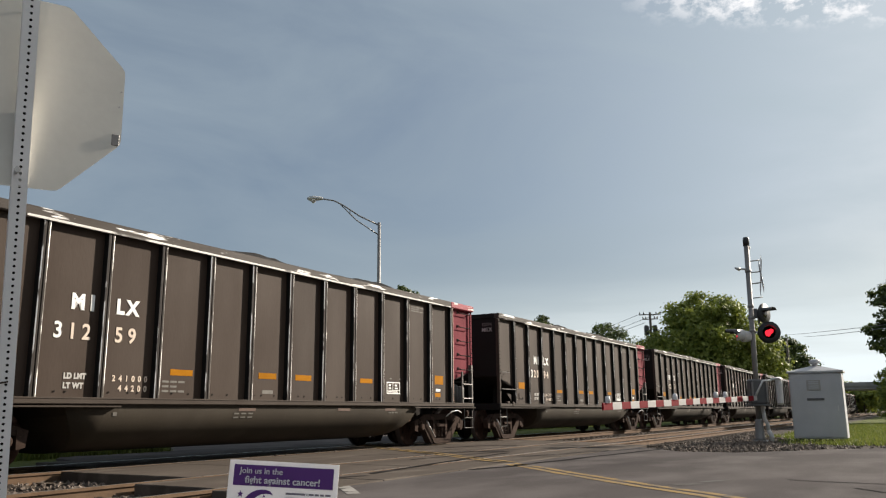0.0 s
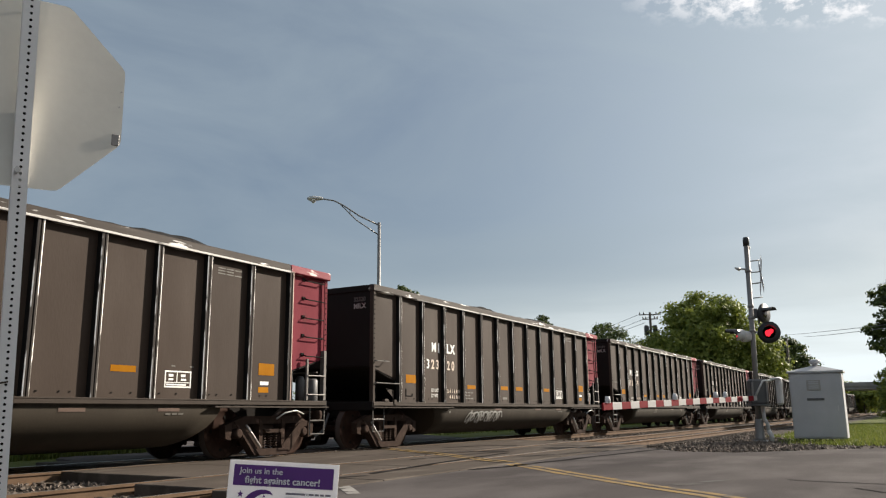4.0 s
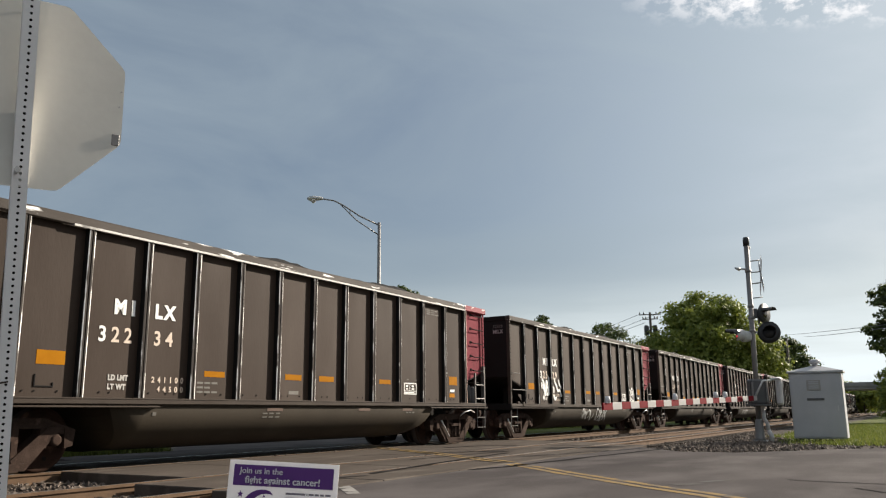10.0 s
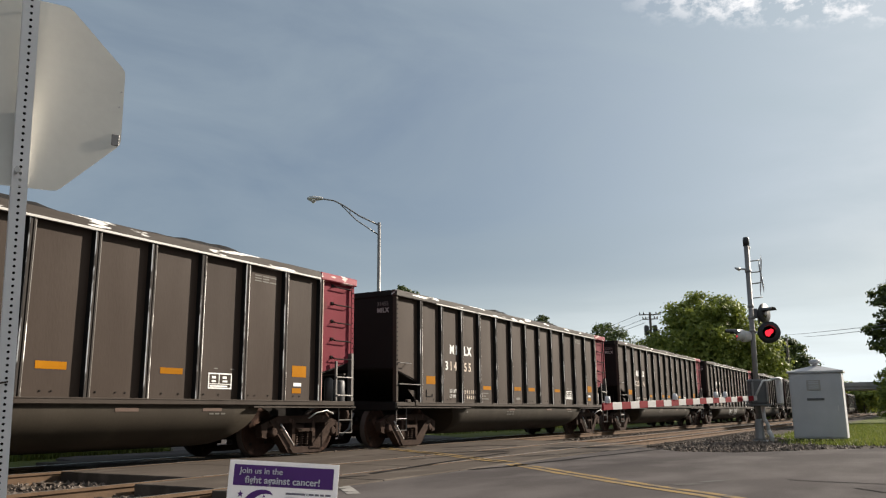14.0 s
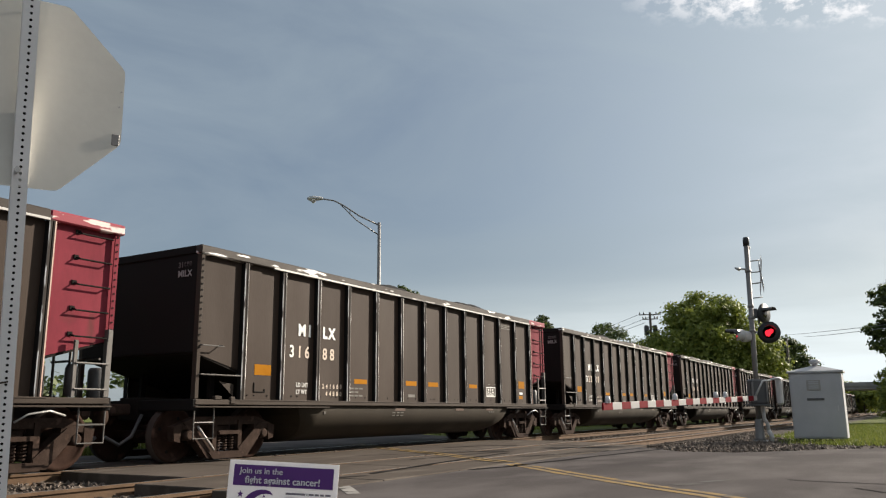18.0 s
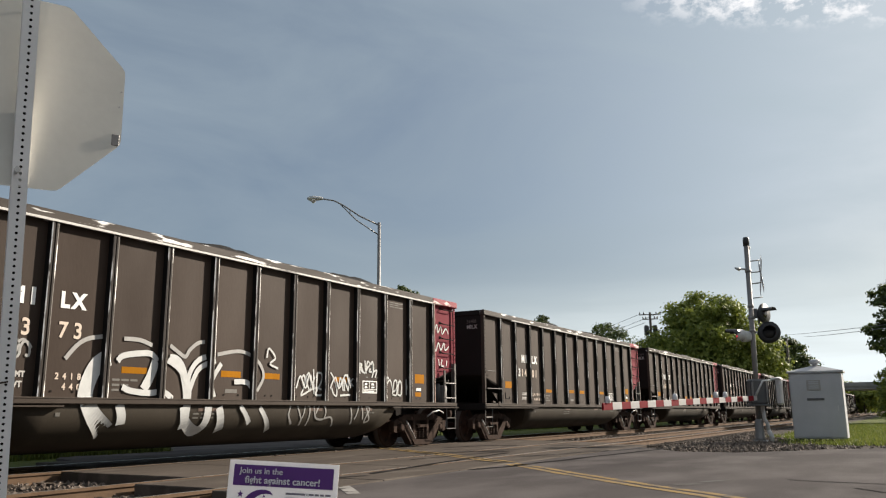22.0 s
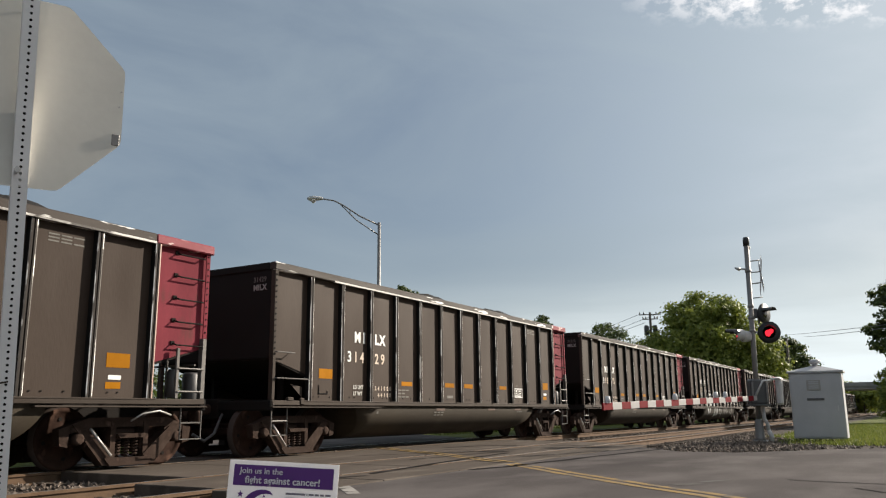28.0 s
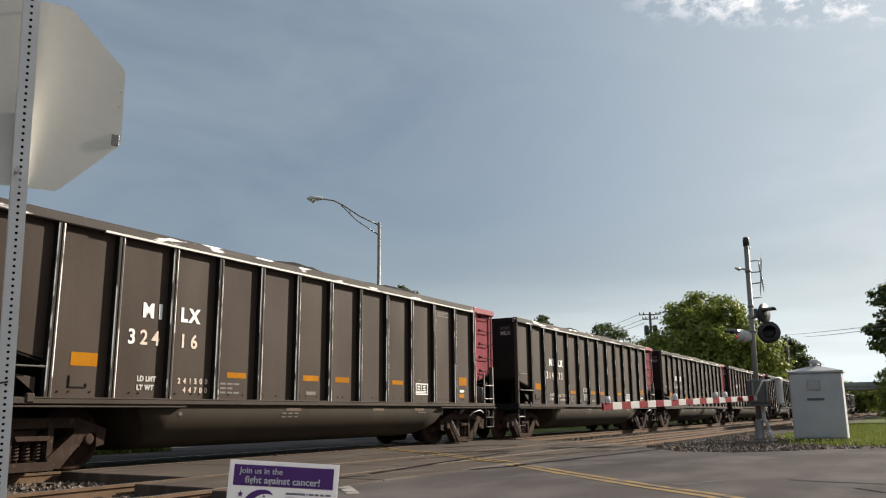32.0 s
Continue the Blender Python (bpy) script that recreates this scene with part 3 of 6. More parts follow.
build_ground()
build_road()
CENTRE = [(17.6, 13.0), (15.37, 10.39), (14.1, 8.57), (12.6, 6.75), (11.85, 5.75), (11.02, 4.86), (10.24, 4.11), (9.67, 3.51), (9.18, 3.0), (8.75, 2.55), (8.14, 1.83), (4.0, -2.3)]
for off in (-0.10, 0.10):
    road_strip("road_line", CENTRE[4:], 0.11, YELLOW, "worn double yellow centre line on asphalt", aside=off)
    road_strip("road_line", CENTRE[:5], 0.11, YELLOW, "worn double yellow centre line over the crossing panels", z=0.003, aside=off)
road_strip("road_line", [(7.6, 5.82), (6.75, 5.0)], 0.15, ROADWHITE, "worn white line end on asphalt")
road_strip("road_line", [(9.35, 2.15), (9.05, 2.36)], 0.16, FADED, "faded white arrow paint on asphalt")
road_strip("road_line", [(9.99, 1.91), (9.53, 2.19)], 0.12, FADED, "faded white arrow paint on asphalt")
for pts, w in (([(10.3, 5.6), (11.09, 5.36), (12.14, 5.33), (12.95, 5.20), (14.2, 5.14), (15.34, 4.98), (16.87, 4.87), (17.8, 4.75)], 0.15), ([(7.6, 6.42), (8.19, 6.3), (8.63, 6.18)], 0.07),
               ([(8.9, 6.32), (9.63, 6.42), (10.88, 6.61), (13.16, 6.91), (14.63, 7.05)], 0.11), ([(16.3, 9.5), (17.5, 9.2), (18.1, 8.5)], 0.16),
               ([(10.23, 1.36), (10.12, 1.02), (10.02, 0.36)], 0.05), ([(9.4, 0.61), (9.01, 0.33)], 0.05), ([(11.9, 7.6), (13.6, 7.5), (15.4, 7.3)], 0.06)):
    road_strip("tar_seam", pts, w, TAR, "dark tar seam in the asphalt", 0.003 if min(p[1] for p in pts) > 5.6 else -0.016, "tar seam")
build_rails()
build_crossing()
build_ballast()
grass_patch("grass", 19.6, 52, -6, 4.0, 15000, 0.13, keep=lambda x, y: x > 21.0 + 1.0 * noise.noise(Vector((x, y, 0)) * 0.9) and y < 2.5 + (x - 20.5) * 0.25 + 0.5 * noise.noise(Vector((x, y, 4))))
grass_patch("far_grass", 5, 15, 15.0, 15.9, 1600, 0.32, keep=lambda x, y: x < 13.2)
grass_patch("verge_grass", 23, 60, 16.0, 24, 4500, 0.3, keep=lambda x, y: x > y + 11.2)


def build_far_kerb():
    """Low pale concrete kerb along the far side of the railway bank."""
    bm = bmesh.new()
    box(bm, -10, 15.95, -0.06, 12.3, 16.25, 0.07, 0.01)
    tagged(part("far_kerb", bm, CONCRETE), "low pale concrete kerb behind long grass", "kerb", kind="structure")


build_far_kerb()

# ---------------------------------------------------------------- coal cars
CAR_PITCH, CAR_LEN, REAR = 16.17, 14.68, 0.128
RIB_AT = [1.217, 2.226, 3.27, 4.271, 5.304, 6.315, 7.337, 8.369, 9.388, 10.427, 11.469, 12.515, 13.564]
BODY = Matrix.Diagonal((1, 1, 1.0705, 1))
SIDE, SHEET = -1.55, -1.452
Z_SILL, Z_BASE, Z_RIB, Z_TOP = 0.885, 0.975, 3.24, 3.385
WHEEL_R = 0.457


def tub_y(z):
    """Half width of the round tub below the sill at height z."""
    t = min(1.0, max(0.0, (0.90 - z) / 0.68))
    return -(0.25 + 1.24 * math.sqrt(max(0.0, 1 - t ** 2.6)))


def cut(x):
    """Lower edge of the side sheets over the end platforms."""
    return 1.72 - 0.27 * x / 1.19 if x < 1.4 else 1.45 + 0.30 * (x - 13.5) / 1.17


def rib_mesh():
    """A pressed side post: flat face with rounded edges, splayed flanks."""
    bm = bmesh.new()
    w = 0.047
    sec = [(-w - 0.010, SHEET), (-w - 0.006, SIDE + 0.007), (-w + 0.010, SIDE), (-0.012, SIDE), (-0.004, SIDE + 0.018), (0.004, SIDE + 0.018), (0.012, SIDE), (w - 0.010, SIDE),
           (w + 0.006, SIDE + 0.007), (w + 0.010, SHEET)]
    lo, hi = [], []
    for x, y in sec:
        lo.append(bm.verts.new((x, y, Z_BASE)))
        hi.append(bm.verts.new((x, y, Z_RIB + 0.03)))
    for i in range(9):
        f = bm.faces.new((lo[i], lo[i + 1], hi[i + 1], hi[i]))
        # the flanks' shade is put into the colour: they take the black
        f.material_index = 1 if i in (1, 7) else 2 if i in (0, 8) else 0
    bm.faces.new(hi)
    bm.faces.new(lo[::-1])
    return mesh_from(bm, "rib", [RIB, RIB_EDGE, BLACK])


def flat(bm, x0, x1, z0, z1, y=SHEET - 0.004, mi=0):
    box(bm, x0, y, z0, x1, y + 0.006, z1, 0, mi)


def side_frame_mesh():
    """Cast side frame of a truck, in the x-z plane, centred on its bolster, facing -y."""
    bm = bmesh.new()
    y0, y1 = -1.15, -1.01
    turn = [0]

    def limb(pts, out=0.0):
        turn[0] += 1
        q = 0.003 * turn[0]
        prism(bm, [(p[0], p[1]) for p in pts], "y", y0 - q - out, y1 + q)
    limb([(-1.20, 0.60), (-0.72, 0.76), (0.72, 0.76), (1.20, 0.60), (1.16, 0.50), (0.66, 0.62), (-0.66, 0.62), (-1.16, 0.50)])
    for s in (-1, 1):
        limb([(s * 1.20, 0.60), (s * 1.03, 0.62), (s * 1.04, 0.34), (s * 1.17, 0.37)][::s])
        limb([(s * 0.82, 0.66), (s * 0.66, 0.62), (s * 0.64, 0.42), (s * 0.76, 0.34)][::s])
        limb([(s * 1.00, 0.66), (s * 0.74, 0.62), (s * 0.25, 0.21), (s * 0.30, 0.07), (s * 0.46, 0.06)][::s], 0.02)
        limb([(s * 0.25, 0.70), (s * 0.34, 0.70), (s * 0.34, 0.10), (s * 0.25, 0.10)][::s])
        lathe(bm, [(0.05, -1.215), (0.075, -1.21), (0.09, -1.18), (0.09, -1.02)], 12, "y", 0, (s * 0.89, 0, 0.457))
        box(bm, s * 0.89 - 0.13, -1.17, 0.55, s * 0.89 + 0.13, -1.02, 0.62, 0.01)
    limb([(-0.46, 0.165), (0.46, 0.165), (0.35, 0.05), (-0.35, 0.05)], 0.03)
    limb([(-0.26, 0.52), (0.26, 0.52), (0.22, 0.455), (-0.22, 0.455)], 0.04)
    return mesh_from(bm, "side_frame", TRUCK)


def wheelset_mesh():
    bm = bmesh.new()
    for s in (-1, 1):
        prof = [(0.10, 0.665), (0.19, 0.672), (0.37, 0.695), (0.40, 0.682), (0.475, 0.684), (0.483, 0.70), (0.460, 0.716), (0.455, 0.805), (0.40, 0.812), (0.385, 0.79),
                (0.20, 0.775), (0.17, 0.82), (0.10, 0.84)]
        mis = [0, 0, 0, 0, 1, 1, 1, 0, 0, 0, 0, 0]
        lathe(bm, [(r, s * h) for r, h in prof], 28, "y", 0, mis=mis)
        # cast core holes give the turning wheel a mark
        for k in range(4):
            a = k * math.tau / 4 + 0.3
            c = Vector((0.29 * math.cos(a), s * 0.787, 0.29 * math.sin(a)))
            lathe(bm, [(0.03, c.y - 0.006), (0.03, c.y + 0.008)], 8, "y", 2, (c.x, 0, c.z))
    lathe(bm, [(0.075, -1.0), (0.085, -0.6), (0.085, 0.6), (0.075, 1.0)], 12, "y", 0)
    return mesh_from(bm, "wheelset", [WHEEL, TREAD, DARK])


def spring_mesh():
    bm = bmesh.new()
    pts = [(0.050 * math.cos(a), 0.050 * math.sin(a), 0.18 + 0.27 * a / (math.tau * 6)) for a in [i * math.tau / 10 for i in range(61)]]
    tube(bm, pts, 0.014, 5)
    return mesh_from(bm, "spring", TRUCK)


def build_truck(car, x, shared):
    bm = bmesh.new()
    box(bm, -0.20, -1.04, 0.42, 0.20, 1.04, 0.62, 0.03)
    lathe(bm, [(0.30, 0.60), (0.30, 0.72)], 16, "z")
    for s in (-1, 1):
        box(bm, s * 0.52 - 0.04, -0.85, 0.30, s * 0.52 + 0.04, 0.85, 0.42, 0.015)
        for e in (-1, 1):
            box(bm, s * 0.40 - 0.05, e * 0.76 - 0.07, 0.22, s * 0.40 + 0.05, e * 0.76 + 0.07, 0.5, 0.02)
    truck = part("truck", bm, TRUCK, car, "rusty cast steel railway truck", pose(x, 0, 0))
    put("side_frame", shared["side_frame"], truck)
    put("side_frame", shared["side_frame"], truck, pose(0, 0, 0, 0, 0, 180))
    for dx in (-0.16, 0.0, 0.16):
        put("spring", shared["spring"], truck, pose(dx, -1.08, 0))
    for s in (-1, 1):
        put("wheelset", shared["wheelset"], truck, pose(s * 0.89, 0, WHEEL_R))
    bm = bmesh.new()
    tube(bm, [(-0.74, -1.225, 0.60), (-0.36, -1.225, 0.20)], 0.022, 6)
    part("brake_rod", bm, BRIGHT, truck, "bright scoured steel rod")
    return truck


def build_car():
    """One loaded coal car, its rear body end at x = 0, rail tops at z = 0, the near side at -y."""
    car = empty("coal_car")
    tagged(car, "dark brown ribbed steel coal car with one red end", "railway car", "coal cars of the train")
    shared = {"side_frame": side_frame_mesh(), "wheelset": wheelset_mesh(), "spring": spring_mesh(), "rib": rib_mesh()}
    stations = [REAR] + RIB_AT + [CAR_LEN]
    # side sheets, bay by bay
    for i, (a, b) in enumerate(zip(stations, stations[1:])):
        end = i in (0, 13)
        bm = bmesh.new()
        za, zb = (cut(a), cut(b)) if end else (Z_BASE - 0.01, Z_BASE - 0.01)
        g = 0.0015
        prism(bm, [(a + g, za), (b - g, zb), (b - g, Z_RIB), (a + g, Z_RIB)], "y", SHEET, SHEET + 0.012)
        part("side_sheet", bm, RED if i == 13 else PANEL, car, "faded red end sheet" if i == 13 else "dusty brown steel sheet")
        bm = bmesh.new()
        if not end:
            prism(bm, [(a + g, za), (b - g, zb), (b - g, Z_RIB), (a + g, Z_RIB)], "y", -SHEET - 0.012, -SHEET)
            part("side_sheet", bm, PANEL, car)
        else:
            prism(bm, [(a + g, za), (b - g, zb), (b - g, Z_RIB), (a + g, Z_RIB)], "y", -SHEET - 0.012, -SHEET)
            part("side_sheet", bm, PANEL, car)
    for x in RIB_AT:
        put("rib", shared["rib"], car, pose(x, 0, 0))
        put("rib", shared["rib"], car, pose(x, 0, 0, 0, 0, 180))
    # worn pale face on the rib next to the red end
    bm = bmesh.new()
    box(bm, RIB_AT[12] + 0.028, SIDE - 0.006, Z_BASE, RIB_AT[12] + 0.050, SIDE + 0.002, Z_RIB, 0.002)
    part("rib_cover", bm, PALE_RED, car, "pale worn strip")
    # top chord
    for s, nm in ((1, "top_chord"), (-1, "top_chord")):
        bm = bmesh.new()
        y0, y1 = (SIDE - 0.015, SHEET + 0.04) if s > 0 else (-SHEET - 0.04, -SIDE + 0.015)
        box(bm, REAR - 0.03, y0, Z_RIB, RIB_AT[12] - 0.05, y1, Z_TOP, 0.018)
        part(nm, bm, CHORD, car, "scraped steel top chord")
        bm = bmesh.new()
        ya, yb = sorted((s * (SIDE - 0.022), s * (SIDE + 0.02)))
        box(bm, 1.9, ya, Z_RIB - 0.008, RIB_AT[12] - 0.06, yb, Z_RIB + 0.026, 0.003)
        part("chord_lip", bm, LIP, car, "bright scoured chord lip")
        bm = bmesh.new()
        box(bm, RIB_AT[12] - 0.048, y0, Z_RIB, CAR_LEN + 0.06, y1, Z_TOP, 0.018)
        part("red_chord", bm, RED_PEEL, car, "peeling red painted chord end")
    for x, m in ((REAR - 0.03, BLACK), (CAR_LEN - 0.07, RED)):
        bm = bmesh.new()
        box(bm, x, SHEET + 0.042, Z_RIB + 0.01, x + 0.12, -SHEET - 0.042, Z_TOP - 0.003, 0.015)
        part("end_chord", bm, m, car)
    # side sill and platform sill
    for s in (1, -1):
        bm = bmesh.new()
        ya, yb = sorted((s * (SIDE - 0.012), s * (SHEET + 0.05)))
        box(bm, REAR, ya, Z_SILL, CAR_LEN, yb, Z_BASE - 0.004, 0.012)
        box(bm, 1.0, ya - 0.008, Z_BASE - 0.022, CAR_LEN - 1.0, yb + 0.008, Z_BASE, 0.004)
        part("side_sill", bm, SILL, car, "dusty brown sill")
        bm = bmesh.new()
        ya, yb = sorted((s * (SIDE - 0.05), s * (SIDE + 0.15)))
        box(bm, REAR - 0.02, ya, 0.845, 3.6, yb, 0.868, 0.004)
        part("sill_flange", bm, SILL, car)
        bm = bmesh.new()
        box(bm, CAR_LEN - 3.0, ya, 0.845, CAR_LEN + 0.02, yb, 0.868, 0.004)
        part("sill_flange", bm, SILL, car)
    # round tub between the trucks
    bm = bmesh.new()
    zs = [0.90 - 0.68 * (i / 12) ** 0.8 for i in range(13)]
    rows = []
    L0, L1 = 2.75, 11.93
    n = 14
    for i in range(n + 1):
        x = L0 + (L1 - L0) * i / n
        ring = []
        prof = [(tub_y(z), z) for z in zs] + [(0.0, 0.215)] + [(-tub_y(z), z) for z in zs[::-1]]
        for y, z in prof:
            k = (0.90 - z) / 0.68
            sx = x
            if i == 0:
                sx = x + 0.55 * k ** 1.5
            elif i == n:
                sx = x - 0.55 * k ** 1.5
            ring.append(bm.verts.new((sx, y, z)))
        rows.append(ring)
    for A, B in zip(rows, rows[1:]):
        for k in range(len(A) - 1):
            bm.faces.new((A[k], A[k + 1], B[k + 1], B[k])).smooth = True
    bm.faces.new(rows[0])
    bm.faces.new(rows[-1][::-1])
    part("tub", bm, TUB, car, "grimy olive-brown rounded steel tub")
    # marks on the tub, following its curve
    def tub_patch(bm, x0, x1, z0, z1):
        vs = [bm.verts.new(on_side(x, z)) for x, z in ((x0, z0), (x1, z0), (x1, z1), (x0, z1))]
        bm.faces.new(vs)
    for x in (6.1, 8.9, 10.6):
        bm = bmesh.new()
        tub_patch(bm, x, x + 0.42, 0.79, 0.84)
        part("tub_mark", bm, RUST_MARK, car, "faded brown patch")
    bm = bmesh.new()
    for r in range(2):
        for q in range(3):
            tub_patch(bm, 6.0 + q * 0.17, 6.12 + q * 0.17, 0.74 - r * 0.06, 0.765 - r * 0.06)
    for q in range(3):
        tub_patch(bm, 10.75 + q * 0.13, 10.85 + q * 0.13, 0.74, 0.765)
    tub_patch(bm, 3.55, 3.62, 0.73, 0.78)
    tagged(part("tub_stencil", bm, FAINT, car, "faded stencil bars"), kind="stuff")
    # ends: upright sheet, sloping floor sheet, centre sill, platform
    for flip in (0, 1):
        fx = (lambda x: CAR_LEN - x) if flip else (lambda x: x + REAR)
        zlow = 1.75 if flip else 1.70
        bm = bmesh.new()
        a, b = sorted((fx(0.0), fx(0.02)))
        box(bm, a, SHEET + 0.013, zlow, b, -SHEET - 0.013, Z_RIB + 0.02)
        part("end_sheet", bm, RED if flip else BLACK, car, "red end sheet" if flip else "black end sheet")
        bm = bmesh.new()
        p = [(fx(0.03), zlow), (fx(3.2), 0.88), (fx(3.2), 0.85), (fx(0.03), zlow - 0.03)]
        prism(bm, [(x, z) for x, z in p], "y", SHEET + 0.014, -SHEET - 0.014)
        part("slope_sheet", bm, DARK, car)
        bm = bmesh.new()
        a, b = sorted((fx(-0.05), fx(3.0)))
        box(bm, a, -0.25, 0.66, b, 0.25, 1.02, 0.02)
        for y in (-0.9, 0.9):
            c, d = sorted((fx(0.9), fx(1.0)))
            box(bm, c, y - 0.04, 0.9, d, y + 0.04, 1.45)
        part("centre_sill", bm, DARK, car)
        bm = bmesh.new()
        a, b = sorted((fx(-0.04), fx(0.10)))
        box(bm, a, SIDE, 0.80, b, -SIDE, Z_BASE, 0.015)
        part("end_sill", bm, BLACK, car)
        # coupler
        bm = bmesh.new()
        a, b = sorted((fx(-0.05), fx(-0.55)))
        box(bm, a, -0.09, 0.74, b, 0.09, 0.92, 0.03)
        a, b = sorted((fx(-0.50), fx(-0.76)))
        box(bm, a, -0.17, 0.68, b, 0.15, 0.96, 0.06)
        part("coupler", bm, TRUCK, car)
        bm = bmesh.new()
        tube(bm, [(fx(-0.1), -0.42, 0.75), (fx(-0.3), -0.44, 0.42), (fx(-0.5), -0.40, 0.30), (fx(-0.72), -0.33, 0.42)], 0.028, 6)
        part("air_hose", bm, LAMP_GREY, car, "dark rubber air hose")
        for y in (SIDE + 0.06, -SIDE - 0.06):
            # corner post over the platform
            bm = bmesh.new()
            a, b = sorted((fx(0.0), fx(0.085)))
            ya, yb = sorted((y - 0.05, y + 0.05))
            box(bm, a, ya, Z_BASE, b, yb, Z_RIB if y > 0 else (Z_RIB - 0.005 if not flip else 1.9), 0.008)
            part("corner_post", bm, SILL if not (flip and y < 0) else STEEL, car, "grey corner post")
            # stirrup step
            bm = bmesh.new()
            x0, x1 = fx(0.03), fx(0.46)
            yy = y - 0.03 if y < 0 else y + 0.03
            tube(bm, [(x0, yy, 0.86), (x0, yy, 0.38), (x1, yy, 0.38), (x1, yy, 0.86)], 0.014, 5)
            tube(bm, [(x0, yy, 0.62), (x1, yy, 0.62)], 0.013, 5)
            part("stirrup_step", bm, STEEL, car, "grey steel step")
    # rear corner: rivets, grabs, brace
    bm = bmesh.new()
    for k in range(15):
        z = 1.76 + k * 0.1
        lathe(bm, [(0.016, SIDE - 0.002), (0.014, SIDE + 0.012)], 6, "y", 0, (REAR + 0.042, 0, z))
    tagged(part("rivets", bm, DARK, car), kind="stuff")
    for z, l in ((1.80, 0.62), (1.35, 1.05)):
        bm = bmesh.new()
        tube(bm, [(REAR + 0.06, SIDE + 0.02, z), (REAR + 0.08, SIDE - 0.03, z), (REAR - 0.05 + l, SIDE - 0.03, z), (REAR - 0.05 + l, SHEET, z + 0.03)], 0.012, 5)
        part("grab_iron", bm, STEEL, car)
    bm = bmesh.new()
    prism(bm, [(0.74, 1.26), (1.08, 1.22), (1.08, 1.02), (0.95, 1.12)], "y", SHEET, SHEET + 0.012)
    part("gusset", bm, SILL, car)
    for q in ((0.55, SIDE - 0.02, 0.96, 0.72, SIDE + 0.06, 1.03), (0.90, SIDE - 0.03, 0.90, 1.02, SIDE + 0.03, 1.02)):
        bm = bmesh.new()
        box(bm, *q, 0.015)
        part("jacking_lug", bm, SILL, car, "brown worn lug")
    bm = bmesh.new()
    box(bm, CAR_LEN - 0.075, SIDE + 0.03, 1.74, CAR_LEN + 0.01, SIDE + 0.05, Z_RIB, 0.004)
    part("red_flange", bm, RED, car, "faded red corner flange")
    bm = bmesh.new()
    for k in range(15):
        lathe(bm, [(0.013, SIDE + 0.018), (0.012, SIDE + 0.032)], 6, "y", 0, (CAR_LEN - 0.035, 0, 1.80 + k * 0.1))
    tagged(part("rivets", bm, DARK, car), kind="stuff")
    # red end: ladder of grab irons, lower ladder, brake gear
    for k in range(5):
        z = 1.77 + k * 0.345
        bm = bmesh.new()
        tube(bm, [(14.02, SHEET, z + 0.03), (14.03, SHEET - 0.09, z), (14.56, SHEET - 0.09, z), (14.57, SHEET, z + 0.02)], 0.013, 5)
        box(bm, 13.98, SHEET - 0.02, z + 0.0, 14.06, SHEET, z + 0.06, 0.004)
        part("grab_iron", bm, DARK, car, "dark grab iron")
    for x in (14.08, 14.60):
        bm = bmesh.new()
        box(bm, x - 0.03, SIDE - 0.01, Z_BASE, x + 0.03, SIDE + 0.03, 1.72, 0.006)
        part("ladder_rail", bm, STEEL, car, "grey ladder rail")
    for z in (1.08, 1.42):
        bm = bmesh.new()
        tube(bm, [(14.08, SIDE - 0.02, z), (14.60, SIDE - 0.02, z)], 0.015, 5)
        part("ladder_rung", bm, STEEL, car)
    for y in (-0.75, -0.35, 0.3, 0.8):
        bm = bmesh.new()
        tube(bm, [(14.55, y, 0.95), (14.55, y, 1.74)], 0.022, 5)
        part("platform_post", bm, STEEL, car)
    bm = bmesh.new()
    tube(bm, [(14.62, -1.35, 1.5), (14.62, -0.2, 1.5)], 0.018, 5)
    part("platform_rail", bm, STEEL, car)
    bm = bmesh.new()
    lathe(bm, [(0.11, -0.26), (0.14, -0.22), (0.14, 0.22), (0.11, 0.26)], 14, "z", 0, (14.86, -1.0, 1.14))
    part("air_reservoir", bm, LAMP_GREY, car, "dark grey air reservoir")
    bm = bmesh.new()
    lathe(bm, [(0.05, 14.80), (0.13, 14.80), (0.13, 14.90), (0.05, 14.90)], 14, "x", 0, (0, -1.15, 0.72))
    part("draft_gear_boss", bm, TRUCK, car)
    for x, y, r in ((13.72, -1.25, 0.10), (14.28, -1.2, 0.09)):
        bm = bmesh.new()
        lathe(bm, [(0.02, 0.99), (r, 1.0), (r, 1.36), (r * 0.7, 1.42), (0.02, 1.43)], 12, "z", 0, (x, y, 0))
        part("valve_body", bm, LAMP_GREY, car, "dark grey brake valve body")
    # bent brake pipe over the leading truck
    bm = bmesh.new()
    tube(bm, [(13.30, SIDE + 0.05, 0.66), (13.45, SIDE - 0.02, 0.76), (13.75, SIDE - 0.03, 0.80), (14.0, SIDE, 0.74)], 0.014, 6)
    part("brake_pipe", bm, BRIGHT, car, "bright bent pipe")
